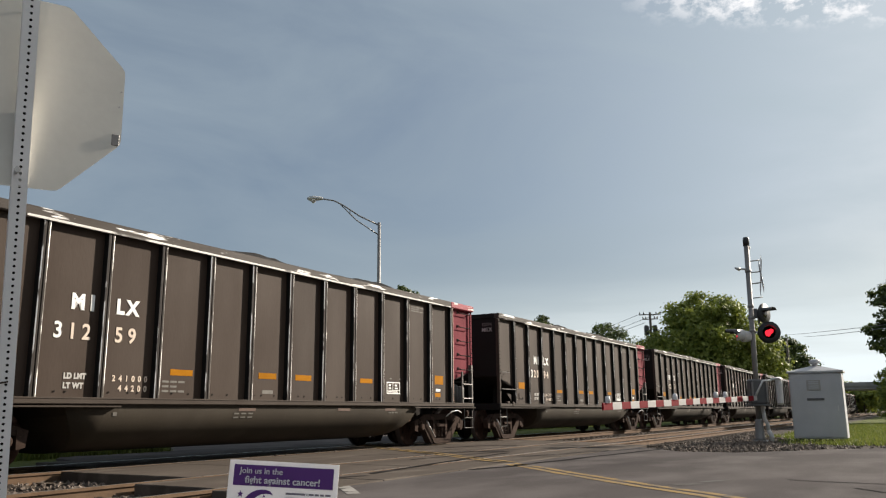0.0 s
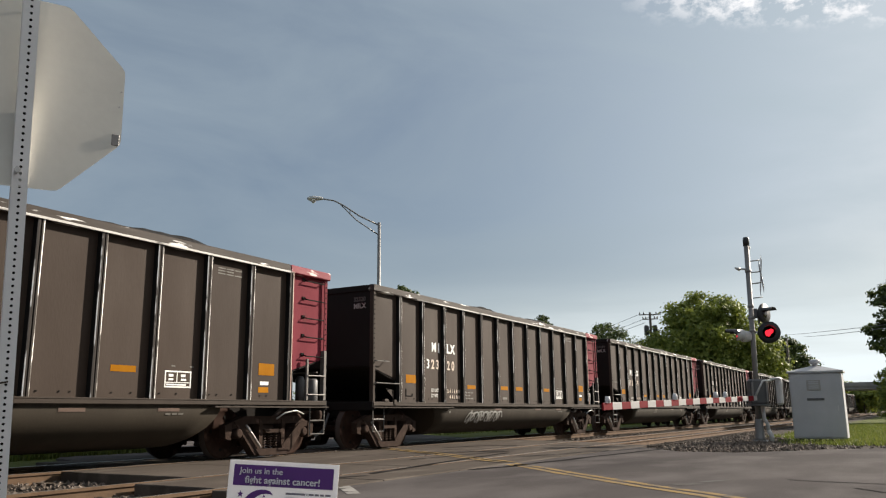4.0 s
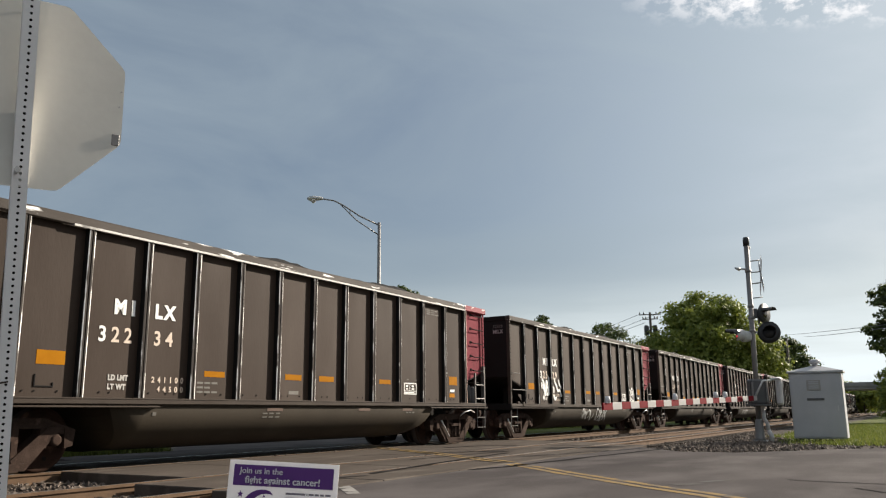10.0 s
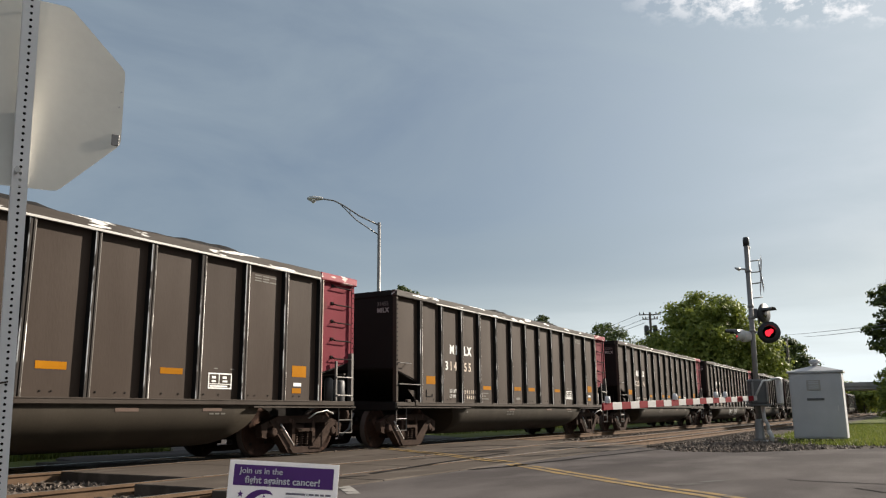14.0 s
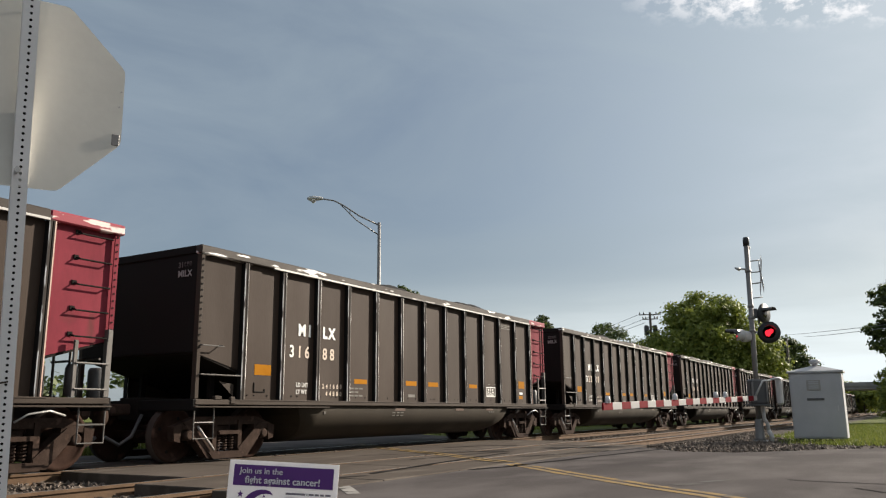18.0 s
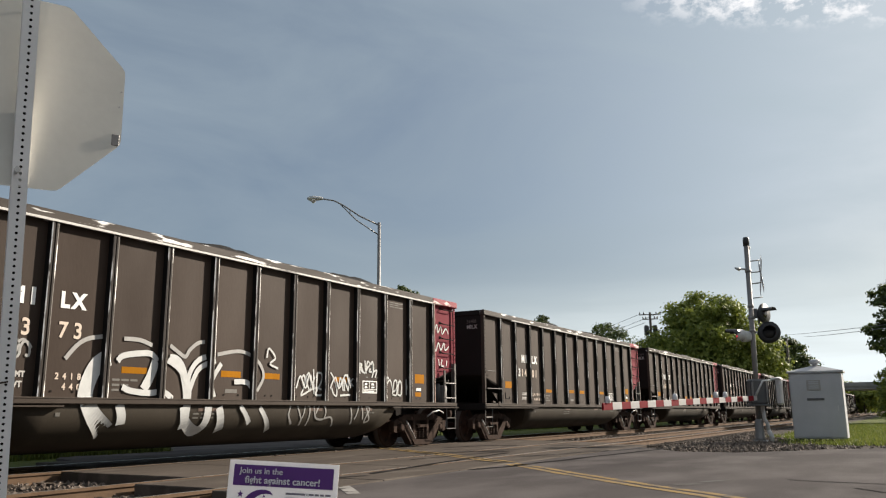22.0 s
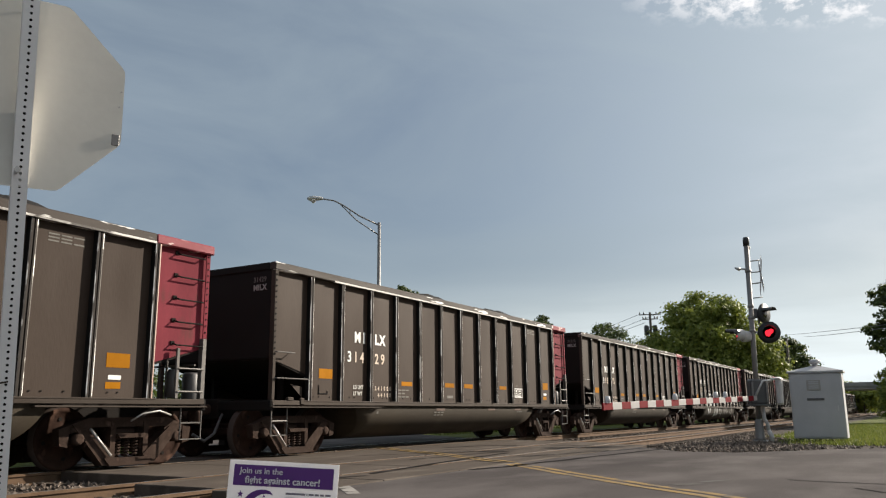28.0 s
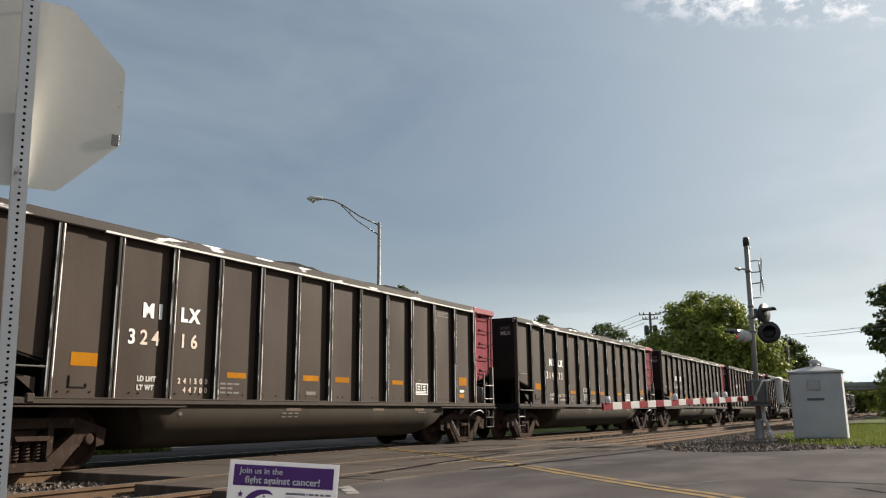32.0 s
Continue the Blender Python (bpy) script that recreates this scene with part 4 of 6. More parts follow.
    # orange patches and plates
    patches = [("orange_patch", 1.58, 2.01, 1.39, 1.57, ORANGE), ("orange_patch", 4.59, 5.05, 1.32, 1.41, ORANGE), ("orange_patch", 6.60, 7.07, 1.33, 1.43, ORANGE),
               ("orange_patch", 7.61, 8.08, 1.33, 1.43, ORANGE), ("orange_patch", 9.71, 10.16, 1.34, 1.43, ORANGE), ("orange_patch", 12.83, 13.24, 1.39, 1.59, ORANGE),
               ("faint_plate", 6.71, 6.99, 1.08, 1.14, FAINT), ("white_plate", 12.88, 13.10, 1.225, 1.285, WHITE), ("lower_orange_patch", 12.84, 13.10, 1.10, 1.19, ORANGE)]
    for nm, x0, x1, z0, z1, m in patches:
        bm = bmesh.new()
        flat(bm, x0, x1, z0, z1)
        part(nm, bm, m, car)
    bm = bmesh.new()
    for x0, x1, z0, z1 in ((1.57, 1.59, 1.10, 1.26), (1.59, 1.86, 1.10, 1.118), (1.84, 1.86, 1.118, 1.16)):
        box(bm, x0, SHEET - 0.014, z0, x1, SHEET, z1, 0.002)
    part("placard_holder", bm, BLACK, car)
    # consolidated stencil frame
    bm = bmesh.new()
    x0, x1, z0, z1, w = 10.72, 11.26, 1.14, 1.39, 0.022
    for q in ((x0, x1, z0, z0 + w), (x0, x1, z1 - w, z1), (x0, x0 + w, z0 + w, z1 - w), (x1 - w, x1, z0 + w, z1 - w), (x0 + w, x1 - w, z0 + 0.07, z0 + 0.082), (10.9599, 10.9749, z0 + 0.082, z1 - w),
              (10.7999, 10.8899, 1.30, 1.34), (10.7999, 10.8899, 1.245, 1.275), (11.0499, 11.1399, 1.30, 1.34), (11.0499, 11.1599, 1.245, 1.275), (10.7599, 11.1599, 1.172, 1.195)):
        flat(bm, *q)
    part("stencil_frame", bm, WHITE, car, "white stencil frame with small marks")
    bm = bmesh.new()
    for r in range(3):
        for q in range(3 - (r == 1)):
            flat(bm, 4.44 + q * 0.16, 4.57 + q * 0.16, 1.21 - r * 0.07, 1.24 - r * 0.07)
            flat(bm, 11.74 + q * 0.2, 11.91 + q * 0.2, 3.08 - r * 0.045, 3.10 - r * 0.045)
    flat(bm, 10.84, 10.92, 1.45, 1.47)
    flat(bm, 11.22, 11.30, 1.45, 1.47)
    tagged(part("small_stencil", bm, FAINT, car, "faded stencil bars"), kind="stuff")
    bm = bmesh.new()
    for i in range(1, 13):
        for q in range(4):
            if (i * 7 + q * 3) % 5 < 3:
                lathe(bm, [(0.014, SHEET - 0.012), (0.012, SHEET)], 6, "y", 0, (RIB_AT[i - 1] + 0.2 + q * 0.17, 0, 1.05))
    tagged(part("sheet_rivets", bm, DARK, car), kind="stuff")
    for word, x, z in (("LD", 2.72, 1.22), ("LMT", 2.88, 1.22), ("LT", 2.72, 1.095), ("WT", 2.87, 1.095)):
        put("weight_lettering", letters(word, 0.10, PALE, 0.006, 1.05), car, pose(x, SHEET - 0.006, z))
    put("mark_lettering", letters("M", 0.285, WHITE, 0.013), car, pose(2.745, SHEET - 0.006, 2.145))
    put("mark_lettering", letters("I", 0.285, WHITE, 0.016), car, pose(3.055, SHEET - 0.006, 2.145))
    put("mark_lettering", letters("L", 0.285, WHITE, 0.014), car, pose(3.50, SHEET - 0.006, 2.145))
    put("mark_lettering", letters("X", 0.285, WHITE, 0.014), car, pose(3.69, SHEET - 0.006, 2.145))
    m = pose(REAR - 0.012, -1.0, 2.90, 0, 0, -90)
    put("end_lettering", letters("MILX", 0.145, SPRAY_THIN, 0.004, 1.05), car, m)
    build_truck(car, 1.27, shared)
    build_truck(car, 13.56, shared)
    # coal heaped a little over the chords
    bm = bmesh.new()
    nx, ny = 70, 9
    grid = []
    for i in range(nx + 1):
        col = []
        for j in range(ny + 1):
            x, y = REAR + 0.05 + (CAR_LEN - REAR - 0.1) * i / nx, -1.33 + 2.66 * j / ny
            e = min(1, max(0, x - 1.2) / 2.6, max(0, CAR_LEN - x - 0.3) / 2.2) * min(1, (1.36 - abs(y)) / 0.9)
            z = 3.24 + e * (0.45 + 0.12 * noise.noise(Vector((x * 0.45, y * 0.6, 2.0)))) + 0.04 * noise.noise(Vector((x * 3, y * 3, 5.0)))
            col.append(bm.verts.new((x, y, z)))
        grid.append(col)
    for i in range(nx):
        for j in range(ny):
            bm.faces.new((grid[i][j], grid[i + 1][j], grid[i + 1][j + 1], grid[i][j + 1]))
    part("coal_load", bm, COAL, car, "heaped black coal")
    for ob in car.children:
        if not ob.name.startswith("truck"):
            ob.matrix_basis = BODY @ ob.matrix_basis
    return car


def number_car(car, number):
    """The car's number in two groups either side of a rib, in stencil digits, its weights, and the number on the end."""
    for i, c in enumerate(number[:3]):
        put("number_digit", letters(c, 0.295, WHITE if i == 0 else TAN, 0.006), car, BODY @ pose(2.50 + 0.225 * i, SHEET - 0.006, 1.745))
    for i, c in enumerate(number[3:]):
        put("number_digit", letters(c, 0.295, TAN, 0.006), car, BODY @ pose(3.50 + 0.235 * i, SHEET - 0.006, 1.745))
    low = 241000 + (int(number) * 37) % 900
    for row, z in (("2" + str(low)[1:4] + "00", 1.205), ("44" + str(int(number) % 9) + "00", 1.07)):
        for i, c in enumerate(row):
            put("weight_digit", letters(c, 0.115, TAN, 0.003), car, BODY @ pose(4.20 - 0.115 * (len(row) - i), SHEET - 0.006, z))
    put("end_lettering", letters(number, 0.125, STEEL, 0.003, 1.05), car, BODY @ pose(REAR - 0.012, -1.0, 3.05, 0, 0, -90))


def on_side(x, z):
    return Vector((x, SHEET - 0.005, z)) if z > Z_BASE - 0.03 else Vector((x, tub_y(z) - 0.008, z))


LAYER = iter(range(100000))


def spray(car, strokes, width, material, label):
    """Each stroke lies a hair above the one before it."""
    for s in strokes:
        bm = bmesh.new()
        up = Vector((0, -0.0007 * (next(LAYER) % 30), 0))
        ribbon(bm, s, width, lambda x, z: on_side(x, z) + up)
        part("spray_stroke", bm, material, car, label, BODY)


def scribble(x, z, w, h, n, seed):
    """Loose looping strokes, as of a quick tag, that spell nothing."""
    rnd = random.Random(seed)
    out = []
    for stroke in range(2):
        ph, up = rnd.uniform(0, 6.28), rnd.uniform(0.75, 1.0)
        pts = []
        for i in range(n * 5 + 1):
            f = i / (n * 5)
            a = ph + f * n * 6.28
            pts.append((x + w * (0.06 + 0.88 * f) + 0.45 * w / n * math.sin(a * (1.0 if stroke else 0.5)), z + h * (0.5 + 0.48 * up * math.cos(a) * rnd.uniform(0.55, 1.0))))
        out.append(pts)
    return out


NUMBERS = {3: "32094", 2: "31259", 1: "32320", 0: "31403", -1: "32529", -2: "32234", -3: "31455", -4: "32309", -5: "31688", -6: "31401", -7: "32373", -8: "31575",
           -9: "31429", -10: "31423", -11: "32416", -12: "31407", -13: "32310", 4: "31233", 5: "32117"}
CARS = {}


def build_train():
    first = build_car()
    CARS[19] = first
    for k in range(-13, 19):
        CARS[k] = copy_thing(first, pose(k * CAR_PITCH, TRACK_FAR, 0))
    first.matrix_basis = pose(19 * CAR_PITCH, TRACK_FAR, 0)
    for k, number in NUMBERS.items():
        number_car(CARS[k], number)
    a = CARS[-1]
    for strokes in ([[(11.62, 1.5), (11.66, 1.35), (11.64, 1.15)], [(11.72, 1.31), (11.72, 1.48), (11.82, 1.55), (11.91, 1.5), (11.96, 1.27)], [(11.78, 1.42), (11.83, 1.28), (11.9, 1.23)], [(11.99, 1.52), (12.1, 1.62), (12.25, 1.58), (12.39, 1.48)], [(12.03, 1.43), (12.08, 1.36), (12.14, 1.41), (12.1, 1.5), (12.03, 1.43)], [(12.16, 1.43), (12.22, 1.37), (12.26, 1.45), (12.19, 1.5), (12.16, 1.43)]],
                    [[(12.29, 1.37), (12.37, 1.27), (12.43, 1.36), (12.35, 1.45), (12.29, 1.37)], [(12.16, 1.35), (12.21, 1.24), (12.26, 1.13), (12.38, 1.18), (12.44, 1.27)], [(11.72, 1.25), (11.81, 1.15), (11.92, 1.2), (12.06, 1.22)], [(11.76, 0.99), (11.76, 1.09), (11.7, 1.22)], [(11.98, 1.1), (12.13, 1.16), (12.28, 1.12)], [(11.91, 0.98), (12.15, 0.97), (12.38, 0.97), (12.43, 1.02), (12.41, 1.06)]],
                    [[(12.63, 1.63), (12.67, 1.46), (12.63, 1.29)], [(12.69, 1.4), (12.77, 1.36), (12.82, 1.46), (12.76, 1.56), (12.7, 1.53)], [(12.75, 1.22), (12.81, 1.15)], [(12.64, 1.19), (12.72, 1.16)]]):
        spray(a, strokes, 0.055, WHITE, "white spray painted scrawl")
    for strokes in ([[(2.6, 1.71), (2.7, 1.66), (2.8, 1.5), (2.88, 1.23)], [(2.68, 1.56), (2.76, 1.39), (2.87, 1.22)], [(2.91, 1.51), (2.96, 1.65), (3.06, 1.59), (3.11, 1.41), (3.06, 1.25), (2.96, 1.33), (2.91, 1.51)], [(2.92, 1.53), (3.06, 1.44), (3.14, 1.36)], [(3.15, 1.81), (3.19, 1.6), (3.22, 1.41), (3.19, 1.24)], [(3.19, 1.71), (3.3, 1.73), (3.35, 1.61), (3.29, 1.46), (3.36, 1.29)]],
                    [[(3.46, 1.49), (3.56, 1.44), (3.55, 1.31)], [(3.62, 1.77), (3.68, 1.63), (3.81, 1.53), (3.88, 1.39), (4.06, 1.4), (4.2, 1.21)], [(3.97, 1.73), (4.07, 1.56), (4.2, 1.5), (4.27, 1.62)], [(3.52, 1.25), (3.63, 1.13), (3.76, 1.2)], [(2.57, 1.61), (2.58, 1.42)], [(2.63, 1.19), (2.72, 1.15), (2.73, 1.23)]]):
        spray(a, strokes, 0.085, WHITE, "white spray painted scrawl")
    for strokes in ([[(7.72, 0.81), (7.6, 0.84), (7.54, 0.72), (7.68, 0.51), (7.88, 0.46)], [(7.9, 0.46), (7.83, 0.69), (7.86, 0.78), (8.17, 0.42)], [(7.84, 0.56), (8.0, 0.62)], [(8.03, 0.84), (8.16, 0.46)], [(8.18, 0.73), (8.06, 0.62), (8.39, 0.44)], [(8.27, 0.79), (8.39, 0.73), (8.3, 0.6), (8.33, 0.48), (8.55, 0.42), (8.5, 0.54), (8.33, 0.64)], [(8.41, 0.86), (8.64, 0.45)], [(8.43, 0.84), (8.66, 0.79), (8.56, 0.65), (8.97, 0.43)]],
                    [[(6.1, 0.75), (6.15, 0.84), (6.24, 0.72), (6.27, 0.55), (6.15, 0.65)], [(6.27, 0.85), (6.38, 0.52)], [(6.29, 0.68), (6.38, 0.75), (6.49, 0.58)], [(6.48, 0.7), (6.56, 0.75), (6.55, 0.57), (6.73, 0.51)], [(6.68, 0.75), (6.8, 0.8), (6.87, 0.68), (6.83, 0.53)], [(6.87, 0.8), (7.03, 0.57), (7.24, 0.47), (7.28, 0.67)]]):
        spray(a, strokes, 0.045, SPRAY, "white spray painted scrawl on the tub")
    a = CARS[-7]
    tagged(a, "dark brown ribbed coal car with large white spray painted scrawl")
    spray(a, [[(3.64, 1.47), (3.81, 1.66), (3.99, 1.76), (4.27, 1.81)], [(4.59, 1.8), (4.88, 1.8), (5.12, 1.74)], [(5.47, 1.76), (5.64, 1.67), (5.79, 1.61), (5.88, 1.72), (6.04, 1.83), (6.19, 1.86)], [(6.49, 1.68), (7.04, 1.76), (7.46, 1.63), (7.64, 1.38), (7.48, 1.12)]], 0.06, SPRAY_THIN, "thin grey spray painted outline")
    spray(a, [[(4.35, 1.53), (4.17, 1.42), (4.06, 1.25), (4.0, 1.04), (4.03, 0.89), (4.17, 0.71), (4.44, 0.52)]], 0.24, SPRAY, "broad white spray painted letter")
    spray(a, [[(5.2, 1.51), (5.11, 1.28), (5.0, 1.1)], [(4.55, 0.89), (4.62, 0.72), (4.64, 0.61)], [(5.47, 1.56), (5.63, 1.53), (5.76, 1.37), (5.86, 1.03), (5.83, 0.78), (5.87, 0.53)], [(5.77, 0.86), (5.86, 0.64), (6.16, 0.49), (6.29, 0.58), (6.3, 0.86)], [(6.54, 0.85), (6.71, 0.48)]], 0.15, SPRAY, "broad white spray painted letter")
    spray(a, [[(4.5, 1.48), (4.59, 1.56), (4.89, 1.61), (5.11, 1.61), (5.23, 1.51)], [(4.61, 1.13), (4.75, 1.08), (5.07, 1.05), (5.37, 1.07), (5.56, 0.98)], [(6.23, 1.63), (6.04, 1.55), (5.9, 1.37), (5.85, 1.11)], [(5.43, 1.54), (5.68, 1.41), (5.89, 1.14), (5.9, 0.96)], [(5.9, 1.09), (6.08, 1.43), (6.45, 1.58)], [(6.58, 1.54), (6.38, 1.25), (6.45, 1.01)], [(6.9, 1.26), (7.23, 1.25), (7.4, 1.07)], [(7.04, 0.87), (7.34, 0.59)], [(7.54, 0.85), (7.8, 0.61), (7.96, 0.46)]], 0.085, SPRAY, "white spray painted outline")
    for strokes in ([[(8.7, 1.37), (8.78, 1.43), (8.82, 1.32), (8.78, 1.2), (8.71, 1.07), (8.96, 1.16)], [(8.86, 1.43), (8.93, 1.47), (8.98, 1.33), (8.98, 1.16), (8.9, 1.23), (8.85, 1.36), (8.86, 1.43)], [(8.98, 1.44), (9.03, 1.29), (9.11, 1.41)], [(9.06, 1.55), (9.09, 1.1)], [(9.15, 1.39), (9.19, 1.48), (9.3, 1.48), (9.33, 1.38), (9.24, 1.23), (9.13, 1.09), (9.34, 1.08)], [(8.96, 1.17), (9.17, 1.21), (9.32, 1.18)]],
                    [[(9.6, 1.51), (9.71, 1.4), (9.81, 1.2), (9.8, 1.07), (9.7, 1.12), (9.65, 1.22)], [(9.87, 1.2), (9.93, 1.42), (10.03, 1.17)], [(9.88, 1.28), (10.02, 1.33)], [(10.07, 1.17), (10.05, 1.41), (10.2, 1.18), (10.17, 1.5)], [(10.24, 1.43), (10.28, 1.24)], [(10.37, 1.42), (10.27, 1.34), (10.4, 1.25)], [(9.92, 1.08), (10.27, 1.1)]],
                    [[(10.58, 1.75), (10.6, 1.52)], [(10.58, 1.73), (10.67, 1.7), (10.61, 1.63), (10.71, 1.55)], [(10.78, 1.79), (10.8, 1.59)], [(10.82, 1.53), (10.87, 1.77), (10.97, 1.72), (10.86, 1.65)], [(11.0, 1.64), (10.93, 1.58), (11.03, 1.57)], [(10.99, 1.72), (11.06, 1.78), (11.1, 1.62), (11.04, 1.45)], [(11.16, 1.46), (11.22, 1.61), (11.1, 1.57)]],
                    [[(11.7, 1.46), (11.55, 1.47), (11.52, 1.21), (11.65, 1.05)], [(11.85, 1.13), (11.91, 1.4), (12.02, 1.4), (12.01, 1.13), (11.85, 1.13)], [(12.06, 1.13), (12.1, 1.39), (12.21, 1.37), (12.2, 1.13), (12.06, 1.13)], [(12.41, 1.46), (12.42, 1.12)], [(12.58, 1.42), (12.44, 1.29), (12.64, 1.14)]],
                    [[(7.7, 1.69), (7.75, 1.85), (7.93, 1.7), (7.79, 1.59), (8.01, 1.52)], [(8.54, 1.19), (8.65, 1.41), (8.81, 1.2), (8.92, 1.44), (9.04, 1.2)], [(9.16, 1.45), (9.13, 1.09)], [(9.58, 1.21), (9.74, 1.42), (9.87, 1.22), (10.09, 1.48), (10.27, 1.23)], [(10.64, 1.71), (10.78, 1.54), (11.02, 1.75), (11.11, 1.51)], [(11.56, 1.25), (11.77, 1.43), (11.92, 1.19), (12.19, 1.44)]]):
        spray(a, strokes, 0.035, SPRAY, "thin spray painted tags")
    for strokes in ([[(8.37, 0.88), (8.34, 0.72), (8.5, 0.56)], [(8.56, 0.88), (8.73, 0.66), (8.79, 0.88)], [(8.73, 0.66), (8.75, 0.54)], [(8.95, 0.53), (8.93, 0.84), (8.86, 0.88)], [(9.05, 0.88), (9.15, 0.67), (9.41, 0.65), (9.41, 0.84), (9.24, 0.91), (9.13, 0.75)], [(9.41, 0.65), (9.63, 0.67), (9.79, 0.51)]],
                    [[(10.24, 0.86), (10.39, 0.54)], [(10.44, 0.62), (10.53, 0.89)], [(10.62, 0.89), (10.74, 0.62)], [(10.77, 0.89), (10.92, 0.83), (10.84, 0.7), (10.84, 0.57), (10.98, 0.6), (10.87, 0.74), (10.77, 0.89)]]):
        spray(a, strokes, 0.035, SPRAY_THIN, "thin grey spray painted tags on the tub")
    spray(a, scribble(2.5, 1.40, 0.62, 0.34, 4, 3), 0.035, SPRAY_THIN, "thin grey spray painted scrawl")
    spray(a, [[(13.72, 2.62), (13.85, 2.78), (13.9, 2.6), (14.05, 2.75), (14.12, 2.58), (14.3, 2.72), (14.42, 2.6)], [(13.7, 2.3), (13.8, 2.16), (13.92, 2.36), (14.04, 2.2), (14.2, 2.36), (14.26, 2.2), (14.44, 2.3)],
              [(13.92, 1.98), (13.96, 1.82)], [(14.1, 1.98), (14.05, 1.84), (14.2, 1.82)], [(14.34, 1.96), (14.3, 1.82)]], 0.035, SPRAY, "white spray painted tags on the red end")
    a = CARS[-10]
    spray(a, scribble(5.75, 1.05, 0.6, 0.32, 4, 61) + scribble(5.75, 1.36, 0.5, 0.2, 3, 62), 0.025, SPRAY_THIN, "thin grey spray painted tags")
    a = CARS[1]
    spray(a, scribble(4.4, 0.45, 2.2, 0.38, 7, 71), 0.03, SPRAY_THIN, "thin grey spray painted scrawl on the tub")


build_train()


def train_at(t):
    """Distance gone by the train."""
    return -28.086 + 6.5180 * t + 0.001862 * t ** 2 + 0.0000293 * t ** 3

# ---------------------------------------------------------------- stop sign, yard sign


def perforated_post(bm, w, z0, z1, pitch=0.0254, hole=0.0056):
    """Square tube with a row of round holes in the face towards -y."""
    h = w / 2
    n = int((z1 - z0) / pitch)
    ring = [(hole * math.cos(radians(22.5 + 45 * k)), hole * math.sin(radians(22.5 + 45 * k))) for k in range(8)]
    for i in range(n):
        a, b = z0 + i * pitch, z0 + (i + 1) * pitch
        c = (a + b) / 2
        outer = [(h, c), (h, b), (0, b), (-h, b), (-h, c), (-h, a), (0, a), (h, a)]
        O = [bm.verts.new((x, -h, z)) for x, z in outer]
        I = [bm.verts.new((x, -h, c + z)) for x, z in [(hole * math.cos(radians(45 * k)), hole * math.sin(radians(45 * k))) for k in range(8)]]
        J = [bm.verts.new((v.co.x, -h + 0.012, v.co.z)) for v in I]
        for k in range(8):
            q = (k + 1) % 8
            bm.faces.new((O[k], O[q], I[q], I[k]))
            # hole walls and backs are coloured dark for the shade inside the tube
            bm.faces.new((I[k], I[q], J[q], J[k])).material_index = 1
        bm.faces.new(J).material_index = 1
    for x0, x1, y0, y1 in ((-h, -h + 0.003, -h + 0.001, h), (h - 0.003, h, -h + 0.001, h), (-h, h, h - 0.003, h)):
        box(bm, x0, y0, z0, x1, y1, z1)


def build_stop_sign():
    low, high = Vector((1.970, 3.213, -0.05)), Vector((1.586, 2.722, 2.45))
    up = (high - low).normalized()
    ex = Vector((0.897, -0.442, 0))
    ex = (ex - up * ex.dot(up)).normalized()
    ey = up.cross(ex)
    m = Matrix((ex, ey, up)).transposed().to_4x4()
    m.translation = low
    sign = empty("stop_sign", m)
    tagged(sign, "bare aluminium back of an octagonal sign on a perforated post", "road sign")
    inv = m.inverted()
    bm = bmesh.new()
    perforated_post(bm, 0.056, 0.0, (high - low).length)
    part("post", bm, [POST, DARK], sign, "perforated galvanised post")
    plate = inv @ (pose(1.659, 2.858, 2.011, 2.7, -1.07, -26.5))
    bm = bmesh.new()
    R = 0.38 / math.cos(math.pi / 8)
    rows = []
    for s, rr in ((0.0, 1.0),):
        pts = []
        for k in range(8):
            a = radians(22.5 + 45 * k)
            c = Vector((R * math.cos(a), R * math.sin(a)))
            d = Vector((math.cos(a), math.sin(a)))
            t = Vector((-d.y, d.x))
            for f in (-0.020, 0.0, 0.020):
                pts.append(c - d * (0.002 if f == 0 else 0.007) + t * f)
    fs = prism(bm, [(p.x, p.y) for p in pts], "y", 0.0, 0.003, 0)
    fs[0].material_index = 0
    fs[1].material_index = 1
    part("sign_plate", bm, [SIGN_BACK, SIGN_RED], sign, "octagonal plate with bare back", plate)
    bm = bmesh.new()
    for z in (-0.33, 0.33):
        lathe(bm, [(0.012, -0.075), (0.012, -0.062), (0.006, -0.062), (0.006, 0.006)], 6, "y", 0, (0.012, 0, z))
    for x, z, r in ((0.372, 0.065, 0.004), (0.366, 0.0, 0.004)):
        lathe(bm, [(r, -0.001), (r, 0.001)], 6, "y", 0, (x, 0, z))
    part("bolt", bm, BRIGHT, sign, "", plate)
    bm = bmesh.new()
    box(bm, 0.345, -0.004, -0.165, 0.374, 0.005, -0.118, 0.002)
    part("bent_corner_clip", bm, GALV_DARK, sign, "dark bent metal clip", plate)
    bm = bmesh.new()
    tube(bm, [(0.005, -0.03, 0.99), (-0.03, -0.045, 0.987), (-0.10, -0.05, 0.97)], 0.004, 5)
    part("wire_tie", bm, DARK, sign)


